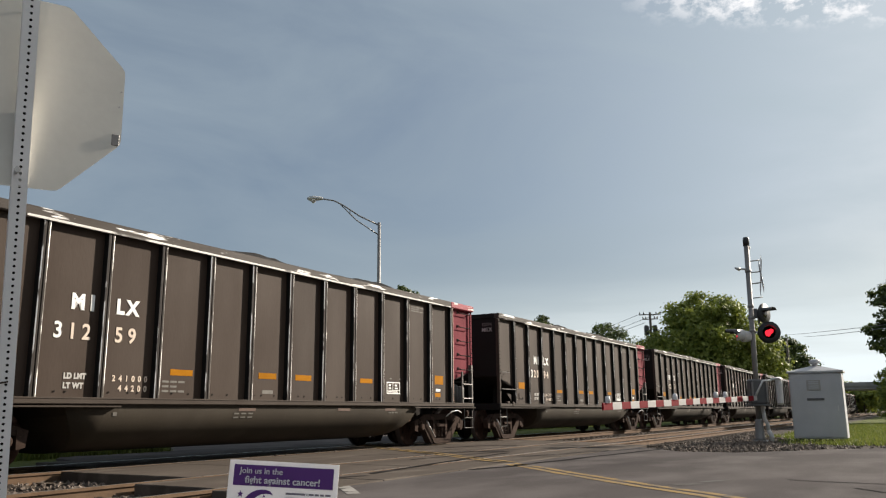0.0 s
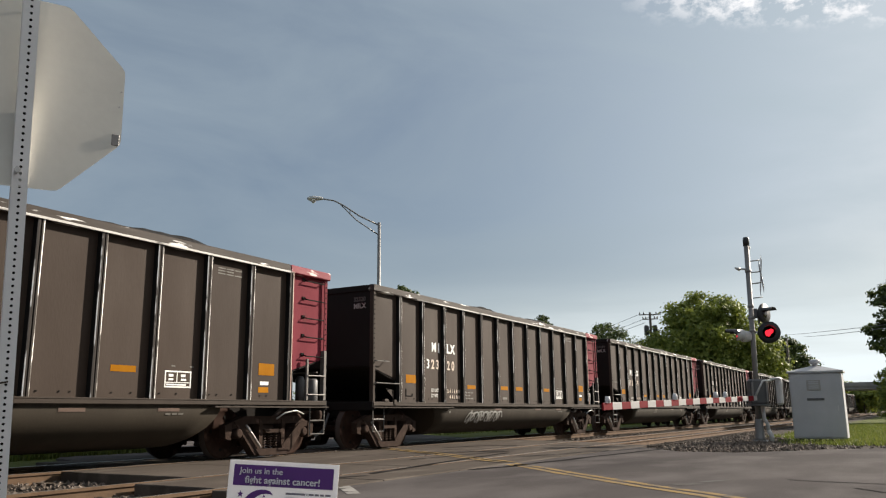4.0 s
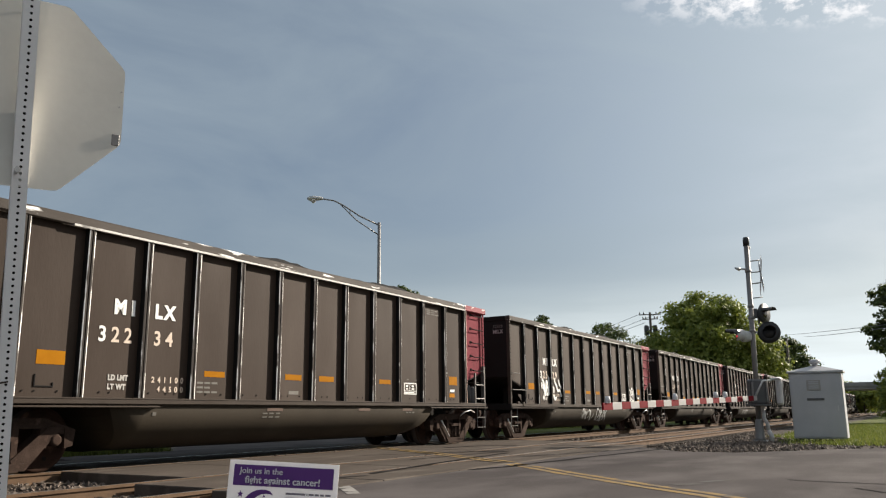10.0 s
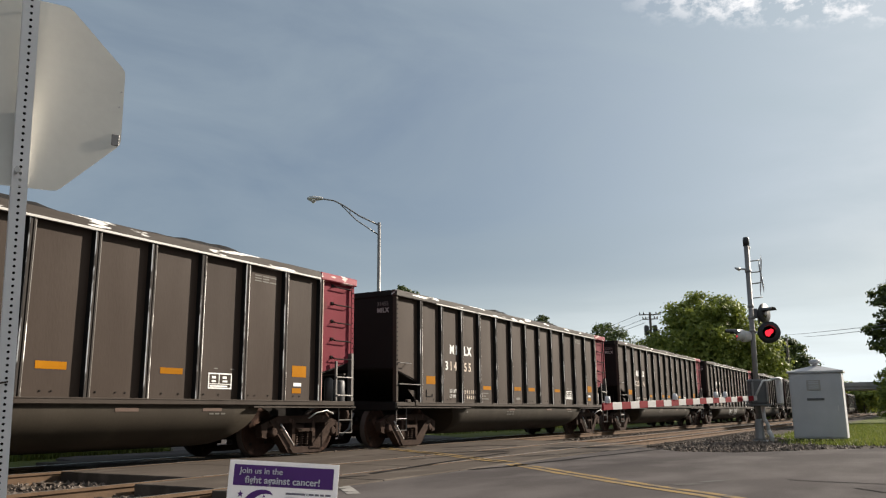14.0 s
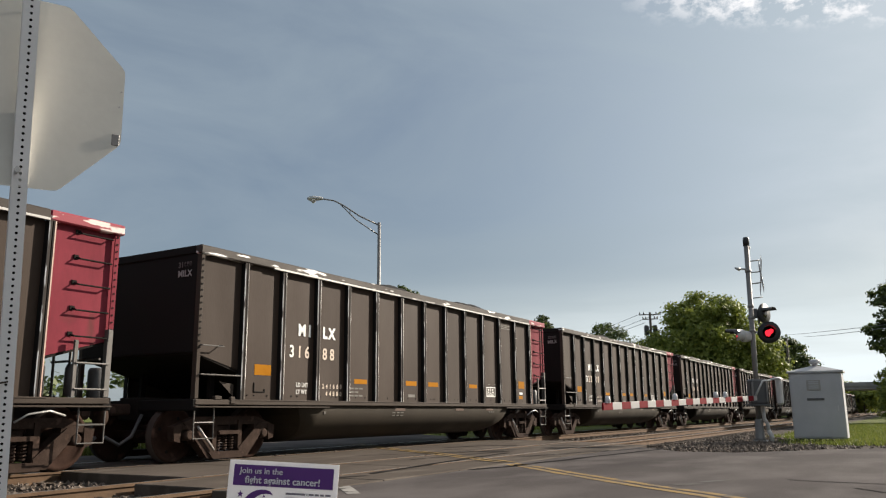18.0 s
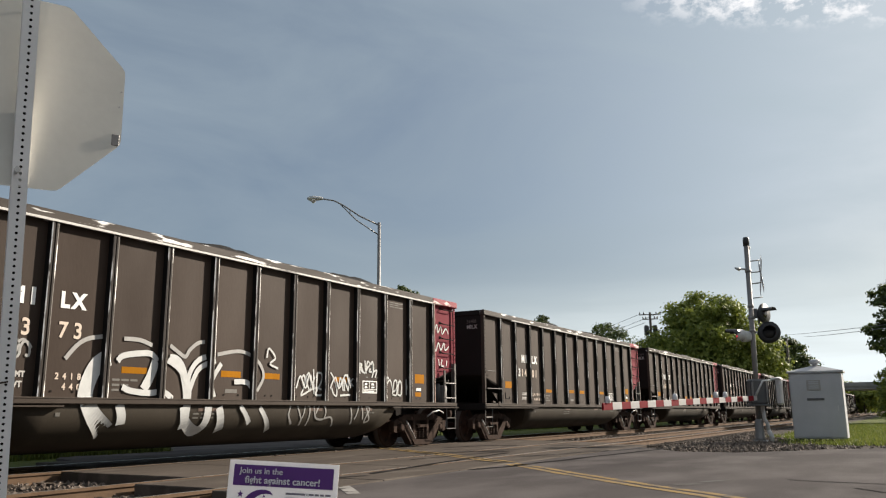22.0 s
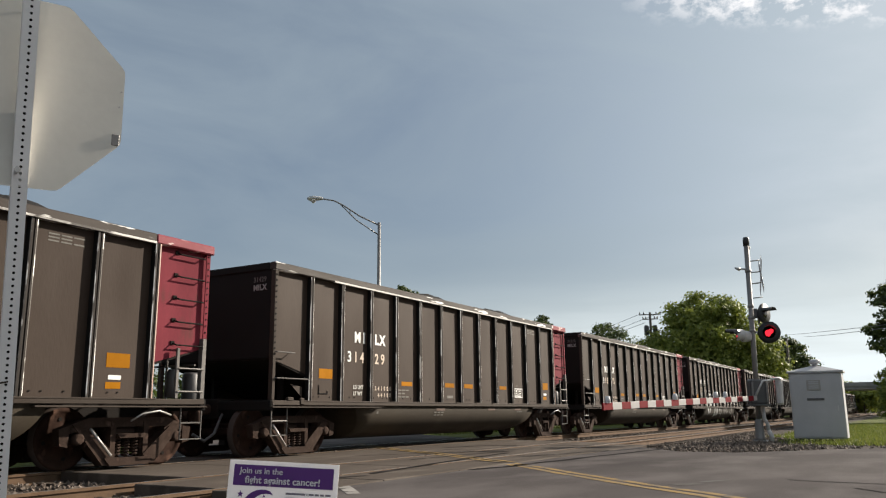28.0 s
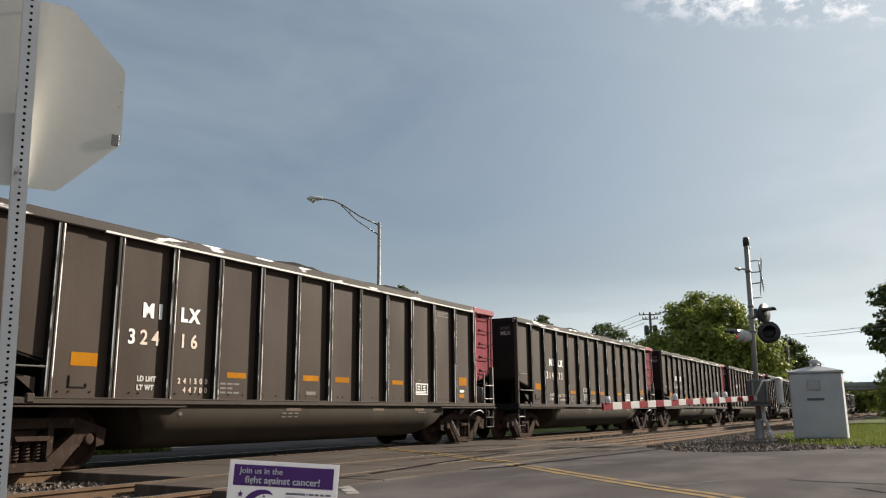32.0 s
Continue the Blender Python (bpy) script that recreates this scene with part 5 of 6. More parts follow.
def build_yard_sign():
    ex = Vector((0.319, -0.525, -0.039)).normalized()
    ez = Vector((0, 0, 1))
    ez = (ez - ex * ez.dot(ex)).normalized()
    ey = ez.cross(ex)
    m = Matrix((ex, ey, ez)).transposed().to_4x4()
    m.translation = Vector((3.398, 3.388, 0.526))
    sign = empty("yard_sign", m)
    tagged(sign, "white and purple corrugated plastic charity yard sign on wire stakes", "yard sign")
    W, Hh = 0.62, 0.46
    bm = bmesh.new()
    box(bm, 0, 0, -Hh, W, 0.005, 0, 0.001)
    part("board", bm, WHITE_PLASTIC, sign)
    bm = bmesh.new()
    box(bm, 0.028, -0.0016, -0.138, W - 0.028, 0.001, -0.024)
    part("banner", bm, PURPLE, sign, "purple printed banner")
    put("slogan", letters("Join us in the", 0.046, WHITE_PLASTIC, 0.0006, 1.0), sign, pose(0.062, -0.0042, -0.070))
    put("slogan", letters("fight against cancer!", 0.0535, WHITE_PLASTIC, 0.0010, 1.0), sign, pose(0.095, -0.0042, -0.122))
    bm = bmesh.new()
    pts = []
    for i in range(13):
        a = radians(70 + 150 * i / 12)
        pts.append((0.20 + 0.115 * math.cos(a), -0.27 + 0.115 * math.sin(a)))
    for i in range(13):
        a = radians(220 - 150 * i / 12)
        pts.append((0.225 + 0.105 * math.cos(a) * 1.0, -0.285 + 0.108 * math.sin(a)))
    prism(bm, pts, "y", -0.0012, 0.001)

    def star(cx, cz, r):
        prism(bm, [(cx + (r if k % 2 == 0 else r * 0.42) * math.sin(k * math.pi / 5), cz + (r if k % 2 == 0 else r * 0.42) * math.cos(k * math.pi / 5)) for k in range(10)], "y", -0.0012, 0.001)
    part("crescent", bm, PURPLE, sign, "purple printed crescent")
    bm = bmesh.new()
    star(0.075, -0.185, 0.020)
    part("star", bm, PURPLE, sign, "purple printed star")
    for cx, cz in ((0.175, -0.165), (0.205, -0.182), (0.228, -0.212)):
        bm = bmesh.new()
        prism(bm, [(cx, cz), (cx + 0.013, cz - 0.012), (cx - 0.003, cz - 0.016)], "y", -0.0012, 0.001)
        part("star", bm, PURPLE, sign, "purple printed star")
    bm = bmesh.new()
    x = 0.33
    for w in (0.11, 0.006, 0.028, 0.022, 0.022, 0.03):
        box(bm, x, -0.0012, -0.176, x + w, 0.001, -0.165)
        x += w + 0.007
    part("small_print", bm, GREYPRINT, sign, "grey small print bars")
    bm = bmesh.new()
    box(bm, 0.325, -0.0011, -0.40, 0.585, 0.001, -0.188)
    part("name_field", bm, WHITE_PLASTIC, sign)
    put("red_heading", letters("RFL of", 0.042, REDPRINT, 0.0012, 1.0), sign, pose(0.40, -0.0040, -0.222))
    for xx in (0.14, 0.48):
        bm = bmesh.new()
        tube(bm, [(xx, 0.0025, -0.44), (xx, 0.0025, -0.60)], 0.0022, 5)
        part("stake", bm, GALV_DARK, sign, "thin wire stake")


# ---------------------------------------------------------------- crossing signal, cabinet


def signal_lamp(parent, m, shutter_name, glow_angle):
    """A flashing lamp: hood, round background plate, a lit lens and a round shutter that draws back behind it, added in
    place of switching. It faces -y.
    """
    bm = bmesh.new()
    lathe(bm, [(0.165, -0.006), (0.295, -0.006), (0.295, 0.0), (0.165, 0.0), (0.165, -0.006)], 28, "y", caps=(False, False))
    plate = part("background_plate", bm, LAMP_BLACK, parent, "black round background plate", m)
    bm = bmesh.new()
    lathe(bm, [(0.03, 0.26), (0.13, 0.24), (0.168, 0.17), (0.168, 0.0)], 18, "y", caps=(True, False))
    put("lamp_housing", mesh_from(bm, "lamp_housing", LAMP_BLACK), plate)
    bm = bmesh.new()
    for k in range(10):
        a, b = radians(20 + 14 * k), radians(20 + 14 * (k + 1))
        quad = [(r * math.cos(t), r * math.sin(t)) for r, t in ((0.170, a), (0.178, a), (0.178, b), (0.170, b))]
        prism(bm, quad, "y", -0.26, 0.0)
    put("hood", mesh_from(bm, "hood", LAMP_BLACK), plate)

    bm = bmesh.new()
    lathe(bm, [(0.002, 0.031), (0.166, 0.031), (0.166, 0.034), (0.002, 0.034)], 24, "y")
    put("lens_back", mesh_from(bm, "lens_back", RED_LENS), plate)
    bm = bmesh.new()
    rim = []
    for i in range(24):
        a = i * math.tau / 24
        rim.append(((0.072 + 0.045 * math.cos(a - radians(glow_angle)) ** 2 + 0.014 * math.sin(3 * a)) * math.cos(a), (0.072 + 0.045 * math.cos(a - radians(glow_angle)) ** 2 + 0.014 * math.sin(3 * a)) * math.sin(a)))
    prism(bm, rim, "y", 0.024, 0.028)
    put("lit_lens", mesh_from(bm, "lit_lens", RED_GLOW), plate)
    bm = bmesh.new()
    lathe(bm, [(0.002, 0.014), (0.160, 0.014), (0.160, 0.016), (0.002, 0.016)], 24, "y")
    return put(shutter_name, mesh_from(bm, shutter_name, LAMP_BLACK), plate)


def build_signal():
    mast = empty("crossing_signal", pose(22.88, 3.63, -0.05, 0.9, 0, 0))
    tagged(mast, "crossing signal mast with red flashing lamps and a lowered gate arm", "crossing signal")
    shut = []
    bm = bmesh.new()
    tube(bm, [(0, 0, 0.05), (0, 0, 5.46)], 0.068, 14)
    part("mast", bm, GALV_DARK, mast, "grey aluminium mast")
    bm = bmesh.new()
    lathe(bm, [(0.085, 5.31), (0.085, 5.52), (0.06, 5.56)], 14, "z")
    lathe(bm, [(0.02, -0.10), (0.05, -0.095), (0.05, -0.07)], 10, "y", 1, (0.0, 0, 5.25))
    part("mast_cap", bm, [LAMP_BLACK, GALV], mast)
    bm = bmesh.new()
    box(bm, -0.19, -0.19, 0.0, 0.19, 0.19, 0.06, 0.02)
    lathe(bm, [(0.16, 0.05), (0.12, 0.12), (0.10, 0.55), (0.075, 0.60)], 14, "z")
    part("base", bm, GALV_DARK, mast)
    # the mast's own axes: r to the right as seen, f towards the road
    r, f = Vector((0.462, -0.887, 0)), Vector((-0.887, -0.462, 0))
    face = Matrix.Rotation(math.atan2(-0.887, 0.462), 4, "Z")

    def at(dx, dy, dz):
        p = r * dx - f * dy
        return Matrix.Translation((p.x, p.y, dz)) @ face
    # large lamp turned to the camera side
    shut.append(signal_lamp(mast, at(0.40, -0.12, 2.90) @ pose(0, 0, 0, 0, 0, -14), "lamp_shutter", 38))
    for dx, dz, turn, sc in ((0.34, 3.42, 36, 0.0), (-0.42, 2.84, -98, 0.0), (-0.27, 2.80, -82, 0.0)):
        bm = bmesh.new()
        lathe(bm, [(0.02, 0.22), (0.12, 0.20), (0.15, 0.12), (0.15, 0.0), (0.28 if dx > 0 else 0.16, 0.0), (0.28 if dx > 0 else 0.16, -0.006), (0.15, -0.006), (0.13, -0.02), (0.02, -0.02)], 22, "y")
        m = at(dx, -0.02, dz) @ pose(0, 0, 0, 0, 0, turn)
        lamp = part("side_lamp", bm, LAMP_BLACK if dx > 0 else GALV, mast, "dark signal lamp" if dx > 0 else "silver backed signal lamp", m)
        bm = bmesh.new()
        for k in range(8):
            a, b = radians(30 + 15 * k), radians(30 + 15 * (k + 1))
            prism(bm, [(q * math.cos(t), q * math.sin(t)) for q, t in ((0.150, a), (0.160, a), (0.160, b), (0.150, b))], "y", -0.30, -0.004)
        put("hood", mesh_from(bm, "hood", LAMP_GREY if dx > 0 else LAMP_BLACK), lamp)
        bm = bmesh.new()
        lathe(bm, [(0.005, -0.024), (0.12, -0.022), (0.12, -0.018)], 16, "y")
        put("lens", mesh_from(bm, "lens", RED_LENS), lamp)
    bm = bmesh.new()
    p0, p1 = r * -0.5, r * 0.36
    tube(bm, [(p0.x, p0.y, 2.92), (p1.x, p1.y, 2.92)], 0.028, 8)
    tube(bm, [(0, 0, 3.5), (r.x * 0.2, r.y * 0.2, 3.5), (r.x * 0.2, r.y * 0.2, 3.15)], 0.03, 8)
    for q in (0.12, 0.24):
        c = r * q
        box(bm, c.x - 0.06, c.y - 0.06, 3.30, c.x + 0.06, c.y + 0.06, 3.56, 0.02)
    part("lamp_crossarm", bm, LAMP_GREY, mast)
    # small red pilot lens on the far lamp
    bm = bmesh.new()
    lathe(bm, [(0.001, -0.012), (0.014, -0.010), (0.017, 0.0)], 10, "y")
    part("pilot_lens", bm, RED_GLOW, mast, "small lit red lens", at(-0.475, -0.16, 2.79))
    # bell on its bracket
    bm = bmesh.new()
    tube(bm, [(0, 0, 4.66), (r.x * -0.22, r.y * -0.22, 4.66)], 0.03, 8)
    tube(bm, [(r.x * -0.22, r.y * -0.22, 4.65), (r.x * -0.36, r.y * -0.36, 4.70)], [0.055, 0.02], 10)
    part("bell", bm, GALV, mast)
    # crossbuck boards seen almost edge on, on brackets
    for tilt in (45, -45):
        bm = bmesh.new()
        box(bm, -0.61, -0.004, -0.114, 0.61, 0.004, 0.114, 0.002)
        p = r * 0.34
        part("crossbuck_board", bm, GATE_WHITE, mast, "white crossbuck board", Matrix.Translation((p.x, p.y, 4.47 if tilt > 0 else 4.46)) @ Matrix.Rotation(math.atan2(-0.887, 0.462) + radians(76.5), 4, "Z") @ Matrix.Translation((0, 0.006 if tilt > 0 else -0.006, 0)) @ Matrix.Rotation(radians(tilt), 4, "Y"))
    bm = bmesh.new()
    for z in (3.84, 4.24, 4.55, 4.87):
        tube(bm, [(0, 0, z), (r.x * 0.34, r.y * 0.34, z + 0.04)], 0.016, 6)
    part("crossbuck_bracket", bm, GALV_DARK, mast)
    for z in (3.62, 2.95, 4.6, 3.3):
        bm = bmesh.new()
        lathe(bm, [(0.07, z - 0.04), (0.084, z - 0.03), (0.084, z + 0.03), (0.07, z + 0.04)], 14, "z")
        part("clamp", bm, GALV_DARK, mast)
    # gate machine and counterweight
    bm = bmesh.new()
    box(bm, -0.30, -0.02, -0.32, 0.16, 0.34, 0.34, 0.05)
    box(bm, -0.33, -0.05, -0.36, 0.19, 0.37, -0.30, 0.01)
    part("gate_machine", bm, LAMP_GREY, mast, "grey gate machine housing", at(0.0, -0.42, 1.30))
    bm = bmesh.new()
    box(bm, -0.06, -0.10, -0.36, 0.09, 0.10, 0.36, 0.05)
    part("counterweight", bm, GATE_WHITE, mast, "white counterweight", at(0.36, -0.62, 1.33))
    bm = bmesh.new()
    tube(bm, [at(0.10, -0.80, 1.62).translation, at(0.34, -0.72, 1.66).translation, at(0.42, -0.66, 1.5).translation], 0.03, 6)
    tube(bm, [at(-0.30, -0.80, 1.20).translation, at(-0.10, -0.80, 1.58).translation, at(0.12, -0.80, 1.60).translation], 0.025, 6)
    part("gate_lever", bm, GALV, mast)
    for dx in (-0.26, 0.10):
        bm = bmesh.new()
        box(bm, -0.02, -0.02, -0.26, 0.02, 0.02, 0.26, 0.005)
        part("gate_machine_hinge", bm, GALV_DARK, mast, "", at(dx, -0.46, 1.30))
    bm = bmesh.new()
    tube(bm, [at(0.08, -0.12, 0.95).translation, at(0.10, -0.13, 0.62).translation, at(0.17, -0.15, 0.48).translation, at(0.18, -0.15, 0.30).translation], 0.05, 8)
    tube(bm, [at(0.18, -0.15, 0.32).translation, at(0.25, -0.16, 0.16).translation, at(0.26, -0.16, 0.03).translation], 0.06, 8)
    part("cable_conduit", bm, GATE_WHITE, mast, "white cable conduit")
    # gate arm, tapered, in red and white lengths
    base = Vector((22.60, 3.52, 1.10))
    tip = Vector((15.12, 5.24, 0.874))
    d = (tip - base)
    L = d.length
    dx = d.normalized()
    dy = Vector((0, 0, 1)).cross(dx).normalized()
    dz = dx.cross(dy)
    g = Matrix((dx, dy, dz)).transposed().to_4x4()
    g.translation = base
    g = mast.matrix_basis.inverted() @ g
    arm = put("gate_arm", None, mast, g, "long red and white striped gate arm")
    n = 22
    for i in range(n):
        a, b = 0.05 + (L - 0.05) * i / n, 0.05 + (L - 0.05) * (i + 1) / n
        ha = 0.062 + 0.010 * i / n
        bm = bmesh.new()
        box(bm, a, -0.02, -ha, b - 0.002, 0.02, ha, 0.004)
        put("stripe", mesh_from(bm, "stripe", GATE_RED if i % 2 == 1 else GATE_WHITE), arm)
    for x in (L * 0.27, L * 0.34, L * 0.61, L - 0.20):
        bm = bmesh.new()
        lathe(bm, [(0.055, 0.08), (0.06, 0.12), (0.045, 0.19), (0.01, 0.2)], 10, "z", 0, (x, 0, 0))
        box(bm, x - 0.075, -0.03, 0.06, x + 0.075, 0.03, 0.09, 0.01)
        put("gate_lamp", mesh_from(bm, "gate_lamp", PALE_LENS), arm)
    return shut


def build_cabinet():
    cab = empty("signal_cabinet", Matrix.Translation((23.23, 2.83, -0.05)) @ Matrix.Rotation(math.atan2(-1.0, 0.02), 4, "Z"))
    tagged(cab, "grey metal signal equipment cabinet with a vented roof on short legs", "equipment cabinet")
    W, D, Hh = 1.27, 1.00, 1.79
    bm = bmesh.new()
    box(bm, 0, 0, 0.09, W, D, Hh, 0.012)
    part("body", bm, CABINET, cab)
    bm = bmesh.new()
    e = 0.05
    lo = [bm.verts.new(v) for v in ((-e, -e, Hh + 0.002), (W + e, -e, Hh + 0.002), (W + e, D + e, Hh + 0.002), (-e, D + e, Hh + 0.002))]
    mid = [bm.verts.new((v.co.x, v.co.y, Hh + 0.045)) for v in lo]
    top = [bm.verts.new((W / 2 + (v.co.x - W / 2) * 0.12, D / 2 + (v.co.y - D / 2) * 0.12, Hh + 0.20)) for v in lo]
    bm.faces.new(lo[::-1])
    for A, B in ((lo, mid), (mid, top)):
        for k in range(4):
            bm.faces.new((A[k], A[(k + 1) % 4], B[(k + 1) % 4], B[k]))
    bm.faces.new(top)
    part("roof", bm, CABINET, cab, "low pyramid roof")
    bm = bmesh.new()
    lathe(bm, [(0.07, Hh + 0.19), (0.07, Hh + 0.26), (0.14, Hh + 0.28), (0.15, Hh + 0.33), (0.09, Hh + 0.37), (0.02, Hh + 0.38)], 16, "z", 0, (W / 2, D / 2, 0))
    part("roof_vent", bm, CABINET, cab)
    bm = bmesh.new()
    box(bm, 0.03, -0.018, 0.13, W - 0.03, -0.001, Hh - 0.04, 0.006)
    door = part("door", bm, CABINET, cab)
    bm = bmesh.new()
    box(bm, 0.42, -0.028, 1.33, 0.76, -0.0185, 1.60, 0.003)
    put("notice_plate", mesh_from(bm, "notice_plate", GREY_BOARD), door, None, "faded pale notice plate")
    for z in (1.54, 1.49, 1.43, 1.38):
        bm = bmesh.new()
        box(bm, 0.47, -0.031, z, 0.71, -0.0285, z + 0.025)
        put("notice_bar", mesh_from(bm, "notice_bar", CABINET), door)
    bm = bmesh.new()
    box(bm, 0.40, -0.032, 1.07, 0.82, -0.0185, 1.13, 0.004)
    put("louvre", mesh_from(bm, "louvre", LAMP_GREY), door)
    bm = bmesh.new()
    box(bm, 1.11, -0.05, 0.78, 1.14, -0.0185, 0.93, 0.006)
    put("handle", mesh_from(bm, "handle", GALV), door)
    for x, y in ((0.12, 0.12), (0.35, 0.12), (0.62, 0.12), (W - 0.12, 0.12), (0.12, D - 0.12), (W - 0.12, D - 0.12)):
        bm = bmesh.new()
        box(bm, x - 0.03, y - 0.03, 0.0, x + 0.03, y + 0.03, 0.089)
        part("leg", bm, LAMP_BLACK, cab)


# ---------------------------------------------------------------- lamps, poles, wires, bridge


def build_street_lamp():
    lamp = empty("street_lamp", pose(30.42, 21.24, -0.05))
    tagged(lamp, "tall grey steel street lamp with a braced curved arm", "street lamp")
    bm = bmesh.new()
    tube(bm, [(0, 0, 0), (0, 0, 9.85)], [0.11, 0.075], 12)
    part("pole", bm, GALV_DARK, lamp)
    out = Vector((-1.66, 2.64, 0))
    bm = bmesh.new()
    P = lambda s, z: (out.x * s, out.y * s, z)
    tube(bm, [P(0, 9.72), P(0.3, 10.17), P(0.55, 10.70), P(0.7, 10.94), P(0.85, 11.02), P(0.98, 11.04)], 0.035, 8)
    tube(bm, [P(0, 9.22), P(0.35, 9.97), P(0.55, 10.60), P(0.62, 10.82)], 0.028, 8)
    tube(bm, [P(0.45, 10.25), P(0.45, 10.48)], 0.02, 6)
    part("arm", bm, GALV_DARK, lamp)
    bm = bmesh.new()
    prof = [(0.02, 0.0), (0.10, 0.08), (0.14, 0.3), (0.17, 0.5), (0.15, 0.68), (0.05, 0.8)]
    ux = out.normalized()
    lathe(bm, prof, 12, "x")
    for v in bm.verts:
        v.co.z *= 0.75
    m = Matrix.Translation(P(0.86, 11.05)) @ Matrix.Rotation(math.atan2(ux.y, ux.x), 4, "Z")
    part("lamp_head", bm, GALV, lamp, "grey cobra lamp head", m)
    bm = bmesh.new()
    lathe(bm, [(0.15, 0.0), (0.13, -0.10), (0.05, -0.17)], 12, "z", 0, (0.5, 0, -0.05))
    part("refractor", bm, PALE_LENS, lamp, "", m)


def build_utility_pole(x, y, h, arms, across, name_label):
    pole = empty("utility_pole", pose(x, y, -0.05))
    tagged(pole, name_label, "utility pole", "utility poles")
    bm = bmesh.new()
    tube(bm, [(0, 0, 0), (0, 0, h)], [0.19, 0.13], 10)
    part("pole", bm, WOOD, pole)
    a = Vector((*across, 0)).normalized()
    for z, w in arms:
        bm = bmesh.new()
        p, q = a * -w, a * w
        tube(bm, [(p.x, p.y, z), (q.x, q.y, z)], 0.07, 4)
        part("crossarm", bm, WOOD, pole)
        for k in (-1.0, -0.6, 0.6, 1.0):
            bm = bmesh.new()
            c = a * w * k * 0.95
            lathe(bm, [(0.03, 0.05), (0.07, 0.1), (0.05, 0.3)], 8, "z", 0, (c.x, c.y, z))
            part("insulator", bm, LAMP_GREY, pole)
    return pole


def build_poles():
    pole = build_utility_pole(86.0, 23.9, 11.5, ((11.25, 1.15), (10.75, 0.8)), (0.3, -1), "dark wooden utility pole with crossarms and transformers")
    for k in (-0.45, 0.45):
        bm = bmesh.new()
        c = Vector((0.3, -1, 0)).normalized() * k
        lathe(bm, [(0.05, 9.0), (0.26, 9.05), (0.28, 9.9), (0.2, 10.05), (0.05, 10.1)], 12, "z", 0, (c.x, c.y, 0))
        part("transformer", bm, LAMP_GREY, pole, "grey transformer can")
    build_utility_pole(99.0, 11.9, 9.0, (), (0.3, -1), "thin distant wooden utility pole")


def wire(points, r=0.022):
    bm = bmesh.new()
    a, b, sag = points
    a, b = Vector(a), Vector(b)
    pts = []
    for i in range(13):
        t = i / 12
        p = a.lerp(b, t)
        pts.append(p - Vector((0, 0, sag * 4 * t * (1 - t))))
    tube(bm, pts, r, 4)
    tagged(part("overhead_wire", bm, WIRE), "thin dark overhead wire between poles", "overhead wire", "overhead wires")


def build_wires():
    for k, z in ((-1.0, 11.3), (0.9, 11.3), (-0.6, 10.3)):
        wire(((86.0 + 0.3 * k, 23.9 - k, z), (170, 86 - k, z + 1.6), 1.0), 0.026)
    wire(((138.4, 17.6, 12.7), (54.8, 0.9, 5.8), 0.08), 0.026)
    wire(((138.8, 13.9, 12.3), (54.8, 1.0, 5.6), 0.08), 0.03)


def build_overpass():
    b = empty("overpass", pose(149.7, 4.0, -0.05))
    tagged(b, "grey concrete road overpass across the railway", "bridge")
    bm = bmesh.new()
    box(bm, 0, -60, 4.15, 10, 22, 4.65)
    part("deck", bm, CONCRETE, b)
    bm = bmesh.new()
    box(bm, -0.2, -60, 4.65, 0.15, 22, 5.30)
    part("parapet", bm, CONCRETE, b)
    for y in (-8, 13):
        bm = bmesh.new()
        box(bm, 1, y - 0.5, 0, 9, y + 0.5, 4.15)
        part("pier", bm, CONCRETE, b)
    bm = bmesh.new()
    prism(bm, [(22, 4.1), (14, 0.0), (60, 0), (60, 4.6), (22, 4.6)], "x", 0.3, 9.7)
    part("abutment", bm, CONCRETE, b)


# ---------------------------------------------------------------- trees


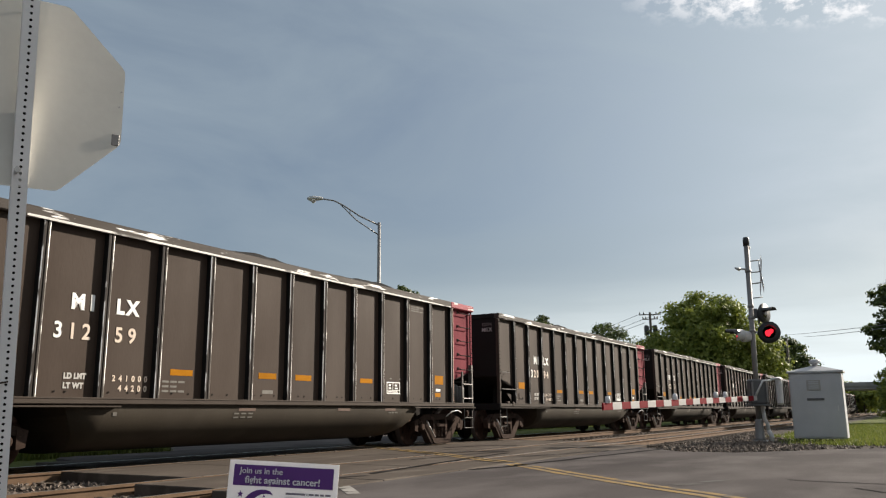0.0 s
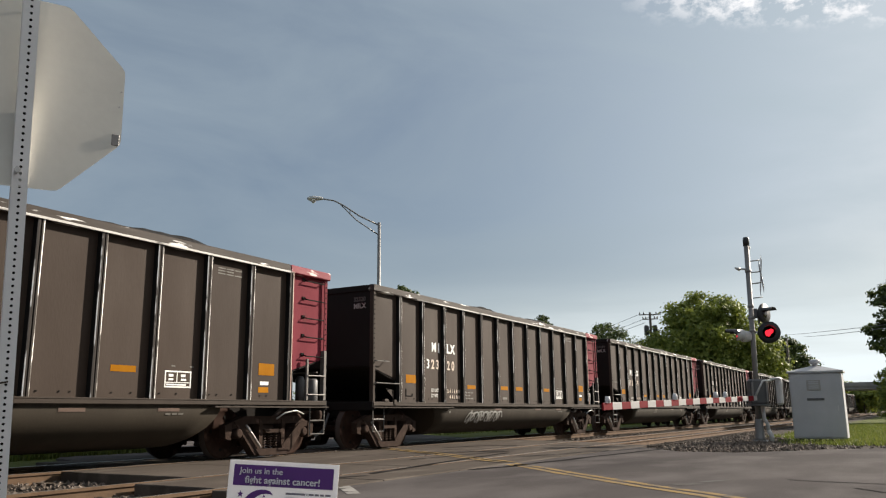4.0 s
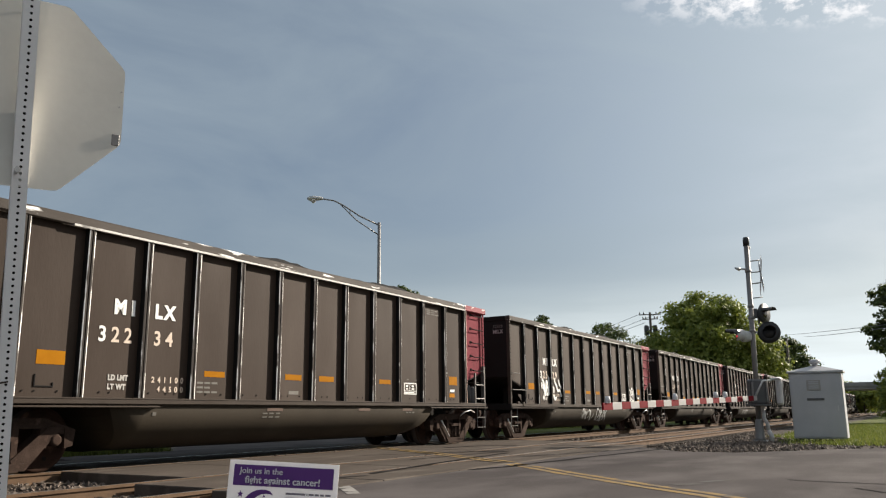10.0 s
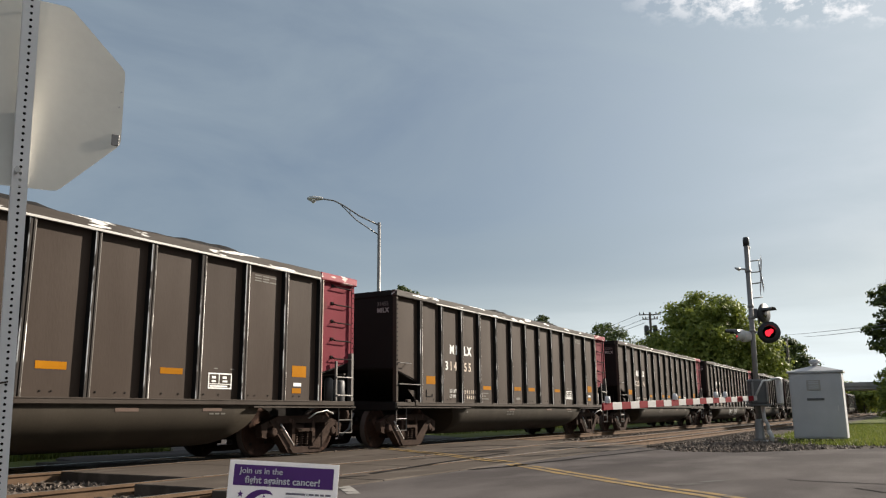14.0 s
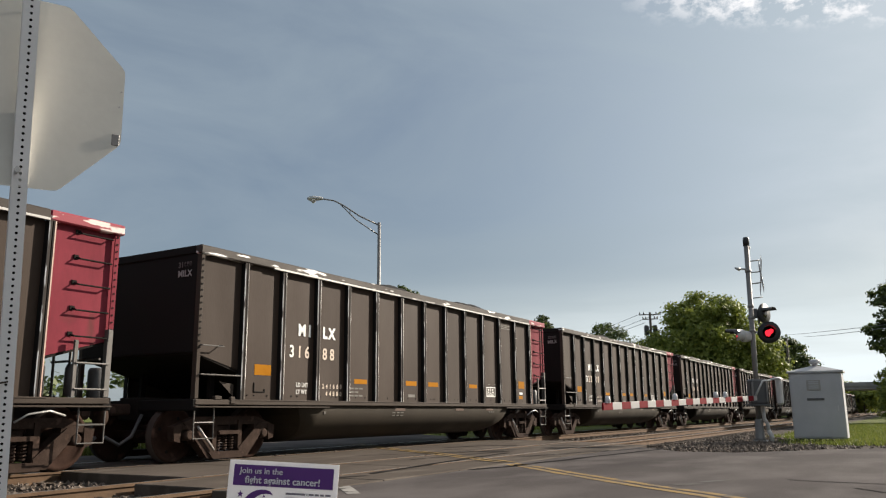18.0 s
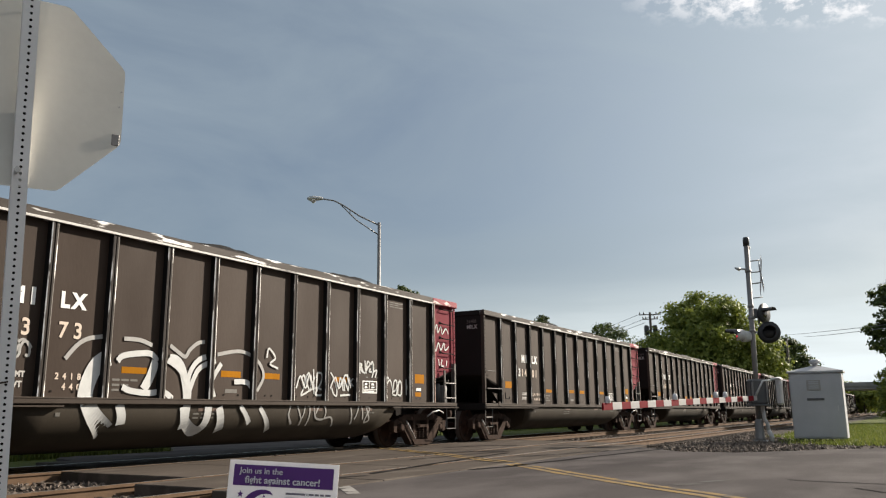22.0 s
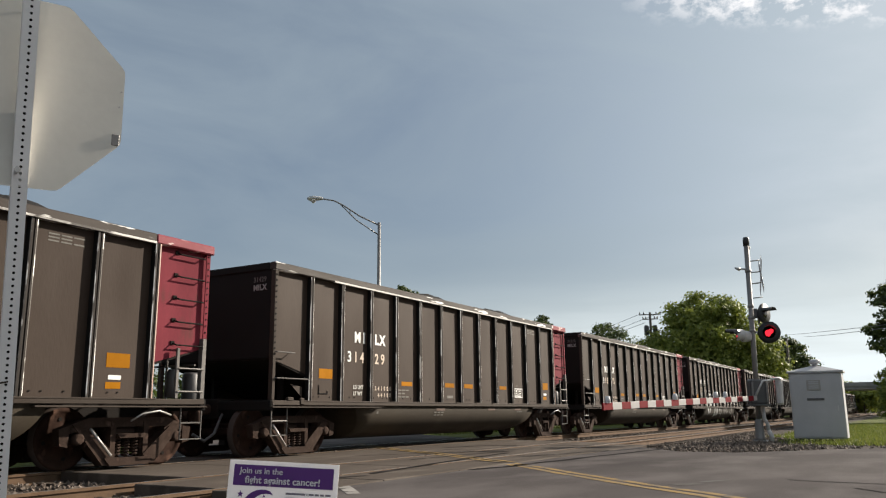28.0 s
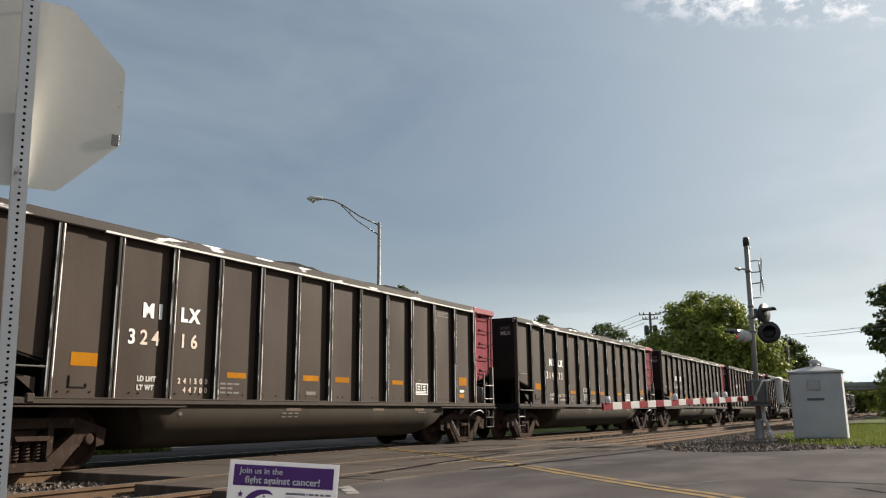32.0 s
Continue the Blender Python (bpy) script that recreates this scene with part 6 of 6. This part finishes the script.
def crown_mesh(name, lobes, count, leaf, material, seed):
    """Leaves in clumps, the clumps on and in a set of lobes, with gaps between and a ragged rim."""
    rng = np.random.default_rng(seed)

    def unit(n):
        d = rng.normal(size=(n, 3))
        return d / np.linalg.norm(d, axis=1)[:, None]
    clumps = max(len(lobes), count // 45)
    vol = np.array([l[3] ** 2 for l in lobes])
    pick = rng.choice(len(lobes), clumps, p=vol / vol.sum())
    R = np.array([l[3] for l in lobes])[pick]
    d = unit(clumps)
    bumps = 1 + 0.15 * np.sin(5 * d[:, 0] + 3 * pick) * np.sin(6 * d[:, 1] + pick) + 0.10 * np.sin(9 * d[:, 2] + 2 * pick)
    centre = np.array([l[:3] for l in lobes])[pick] + d * (R * bumps * rng.uniform(0.35, 1.0, clumps) ** 0.4)[:, None] * np.array([1, 1, 0.9])
    size = 0.16 * R * rng.uniform(0.5, 1.3, clumps) + leaf * 0.8
    own = rng.integers(0, clumps, count)
    spread = unit(count) * (rng.uniform(0, 1, count) ** 0.5)[:, None]
    c = centre[own] + spread * size[own][:, None] * np.array([1.25, 1.25, 0.75]) * 1.5
    nrm = spread * 0.8 + d[own] * 0.5 + rng.normal(size=(count, 3)) * 0.5 + np.array([0, 0, 0.35])
    nrm /= np.linalg.norm(nrm, axis=1)[:, None]
    t = np.cross(nrm, rng.normal(size=(count, 3)))
    t /= np.linalg.norm(t, axis=1)[:, None]
    b = np.cross(nrm, t)
    s = leaf * rng.uniform(0.5, 1.3, count)[:, None]
    quad = np.stack([c - t * s, c - b * s * 0.55, c + t * s, c + b * s * 0.55], 1).reshape(-1, 3)
    me = bpy.data.meshes.new(name)
    me.from_pydata(quad.tolist(), [], np.arange(count * 4).reshape(-1, 4).tolist())
    me.materials.append(material)
    return me


def build_tree(x, y, h, w, seed, count, leaf, material, label, low=0.25, lobes=None):
    rnd = random.Random(seed)
    tree = empty("tree", pose(x, y, -0.05))
    tagged(tree, label, "tree", "trees along the railway")
    bm = bmesh.new()
    r = h * 0.022
    tube(bm, [(0, 0, 0), (rnd.uniform(-.2, .2), 0.1, h * 0.25), (rnd.uniform(-.3, .3), 0, h * 0.55), (0.2, 0, h * 0.8)], [r * 1.3, r, r * 0.6, r * 0.2], 8)
    part("trunk", bm, BARK, tree)
    spots = lobes or []
    if not lobes:
        for i in range(11):
            a, e = rnd.random() * 6.28, rnd.uniform(low + 0.1, 0.84)
            q = (0.34 if e < 0.7 else 0.18) * w * rnd.uniform(0.5, 1.0)
            spots.append((q * math.cos(a), q * math.sin(a), h * e, w * rnd.uniform(0.15, 0.24)))
        spots.append((0, 0, h * 0.62, w * 0.30))
        spots.append((0, 0, h * 0.87, w * 0.15))
    for lx, ly, lz, lr in spots[:8]:
        bm = bmesh.new()
        tube(bm, [(0, 0, max(0.2 * h, lz - 0.5 * math.hypot(lx, ly) - 0.15 * h)), (lx * 0.6, ly * 0.6, lz - lr * 0.4), (lx, ly, lz)], [r * 0.5, r * 0.3, r * 0.1], 5)
        part("limb", bm, BARK, tree)
    put("crown", crown_mesh("crown", spots, count, leaf, material, seed), tree, None, "uneven green crown of leaves")
    return tree


def build_trees():
    big = [(0, 0, 8.3, 3.7), (2.2, -2.6, 8.0, 3.1), (-2.0, 2.8, 7.4, 3.0), (-3.4, 4.6, 6.2, 2.6), (-4.2, 6.4, 5.4, 1.9), (0.4, 0.2, 11.8, 2.1), (1.5, -1.7, 11.2, 2.2), (-1, 1.8, 10.8, 2.1),
           (2.5, -4.2, 6.6, 2.8), (3.2, -5.4, 4.6, 2.6), (0, 0, 4.8, 4.0), (-2, 3.4, 3.6, 3.0), (3.0, -4.6, 2.6, 2.8), (2.4, -3.3, 10.0, 1.5)]
    build_tree(87.7, 18.5, 13.0, 12.5, 5, 56000, 0.20, LEAF, "large full green broadleaf tree behind the railway", lobes=big)
    right = [(0, 0, 6.2, 2.0), (0.5, 2.0, 5.3, 1.0), (-0.3, 1.4, 7.4, 1.2), (0, -1.5, 8.0, 2.3), (0.2, 2.6, 6.2, 0.7), (0.4, 1.3, 3.6, 0.9), (0, -1.0, 4.0, 2.4), (0, 0.4, 9.0, 1.3), (0.3, 0.3, 2.2, 1.4), (0.1, 1.9, 8.4, 0.8)]
    build_tree(60.75, -0.95, 9.9, 6.5, 8, 30000, 0.14, LEAF_DARK, "dark green broadleaf tree beside the railway", lobes=right)
    bush = [(0, 0, 1.6, 1.3), (0.4, 0.8, 1.2, 0.9), (0.2, 0.5, 2.6, 0.8), (0, -1.2, 2.0, 1.4)]
    build_tree(56.7, 0.5, 3.4, 3, 11, 9000, 0.10, LEAF, "green bush at the foot of a tree", lobes=bush)
    for x, y, h, w, s, n, leaf, mat, lab in ((118.0, 14.4, 10.9, 9.5, 21, 14000, 0.24, LEAF_DARK, "dark green broadleaf tree further along the railway"),
                                             (132.4, 17.7, 8.9, 9, 22, 9000, 0.26, LEAF_DARK, "dark green broadleaf tree further along the railway"),
                                             (196.4, 15.4, 9.3, 9, 23, 5000, 0.36, LEAF, "distant green tree near the overpass"),
                                             (184.6, 8.7, 5.3, 9, 24, 4500, 0.36, LEAF, "distant green tree near the overpass"),
                                             (104.2, 34.9, 13.2, 13.5, 25, 11000, 0.20, LEAF_DARK, "distant dark green tree behind the railway"),
                                             (99.6, 42.9, 15.3, 6.0, 26, 5000, 0.20, LEAF_DARK, "distant dark green tree behind the railway"),
                                             (107.5, 30.4, 11.1, 8.0, 30, 6000, 0.20, LEAF_DARK, "dark green tree behind the railway"),
                                             (89.7, 58.6, 19.6, 7.5, 28, 6000, 0.22, LEAF_DARK, "distant dark green tree behind the railway")):
        build_tree(x, y, h, w, s, n, leaf, mat, lab)
    # trees added beyond the right of the view, only to shade the far cars
    for x, y, h, s in ((99, -5.2, 16.3, 61), (115, -6.5, 19, 62), (130, -6.8, 19, 63), (146, -7.2, 19, 64), (162, -7.8, 19, 65)):
        build_tree(x, y, h, 9.5, s, 7000, 0.3, LEAF_DARK, "tall dark green tree added out of view to shade cars")
    lobes = []
    rnd = random.Random(77)
    for i in range(60):
        lobes.append((rnd.uniform(30, 420), 0, 1.8, rnd.uniform(2.5, 4.5)))
    lobes = [(x, 58 + x * 0.18 + rnd.uniform(-4, 4), z, r) for x, _, z, r in lobes]
    lobes += [(230 + rnd.uniform(0, 60), rnd.uniform(-50, 9), 2.4, rnd.uniform(2.5, 4.5)) for _ in range(22)]
    lobes += [(rnd.uniform(-20, 30), 55 + rnd.uniform(-4, 4), 1.8, rnd.uniform(2.5, 4)) for _ in range(12)]
    ob = new("far_woods", crown_mesh("far_woods", lobes, 30000, 0.42, LEAF_DARK, 78))
    tagged(ob, "low band of distant dark green woods", "woods", kind="stuff")


build_stop_sign()
build_yard_sign()
SHUTTERS = build_signal()
build_cabinet()
build_street_lamp()
build_poles()
build_wires()
build_overpass()
build_trees()

# ---------------------------------------------------------------- what moves
LIT = [(0.0, 0.55), (1.15, 1.85), (2.45, 3.35), (4.0, 4.75), (5.3, 6.13), (6.63, 7.5), (8.13, 9.13), (12.43, 13.17), (13.63, 14.53), (15.2, 15.7), (16.2, 17.37), (17.83, 18.8),
       (19.2, 20.13), (23.4, 24.37), (24.87, 25.8), (26.4, 26.9), (27.6, 28.4), (29.07, 29.8), (30.43, 31.23)]


def motions():
    steps = [i * 0.1 for i in range(321)]
    coarse = [0, 2, 4, 6, 8, 10, 12, 14, 16, 18, 20, 22, 24, 26, 28, 30, 32]
    for k, car in CARS.items():
        walk(car, [(t, pose(train_at(t) + k * CAR_PITCH, TRACK_FAR, 0)) for t in coarse])
        for truck in [c for c in car.children if c.name.startswith("truck")]:
            for w in [c for c in truck.children if c.name.startswith("wheelset")]:
                x = w.location.x
                walk(w, [(t, pose(x, 0, WHEEL_R, 0, math.degrees(train_at(t) / WHEEL_R + x * 1.7) % 360, 0)) for t in steps])
    for shutter in SHUTTERS:
        rows, open_ = [], pose(0, 0.045, 0)
        for a, b in LIT:
            if a > 0:
                rows += [(a - 0.034, pose(0, 0, 0)), (a, open_)]
            else:
                rows.append((0.0, open_))
            rows += [(b - 0.034, open_), (b, pose(0, 0, 0))]
        rows.append((32.0, pose(0, 0, 0)))
        walk(shutter, rows)


motions()
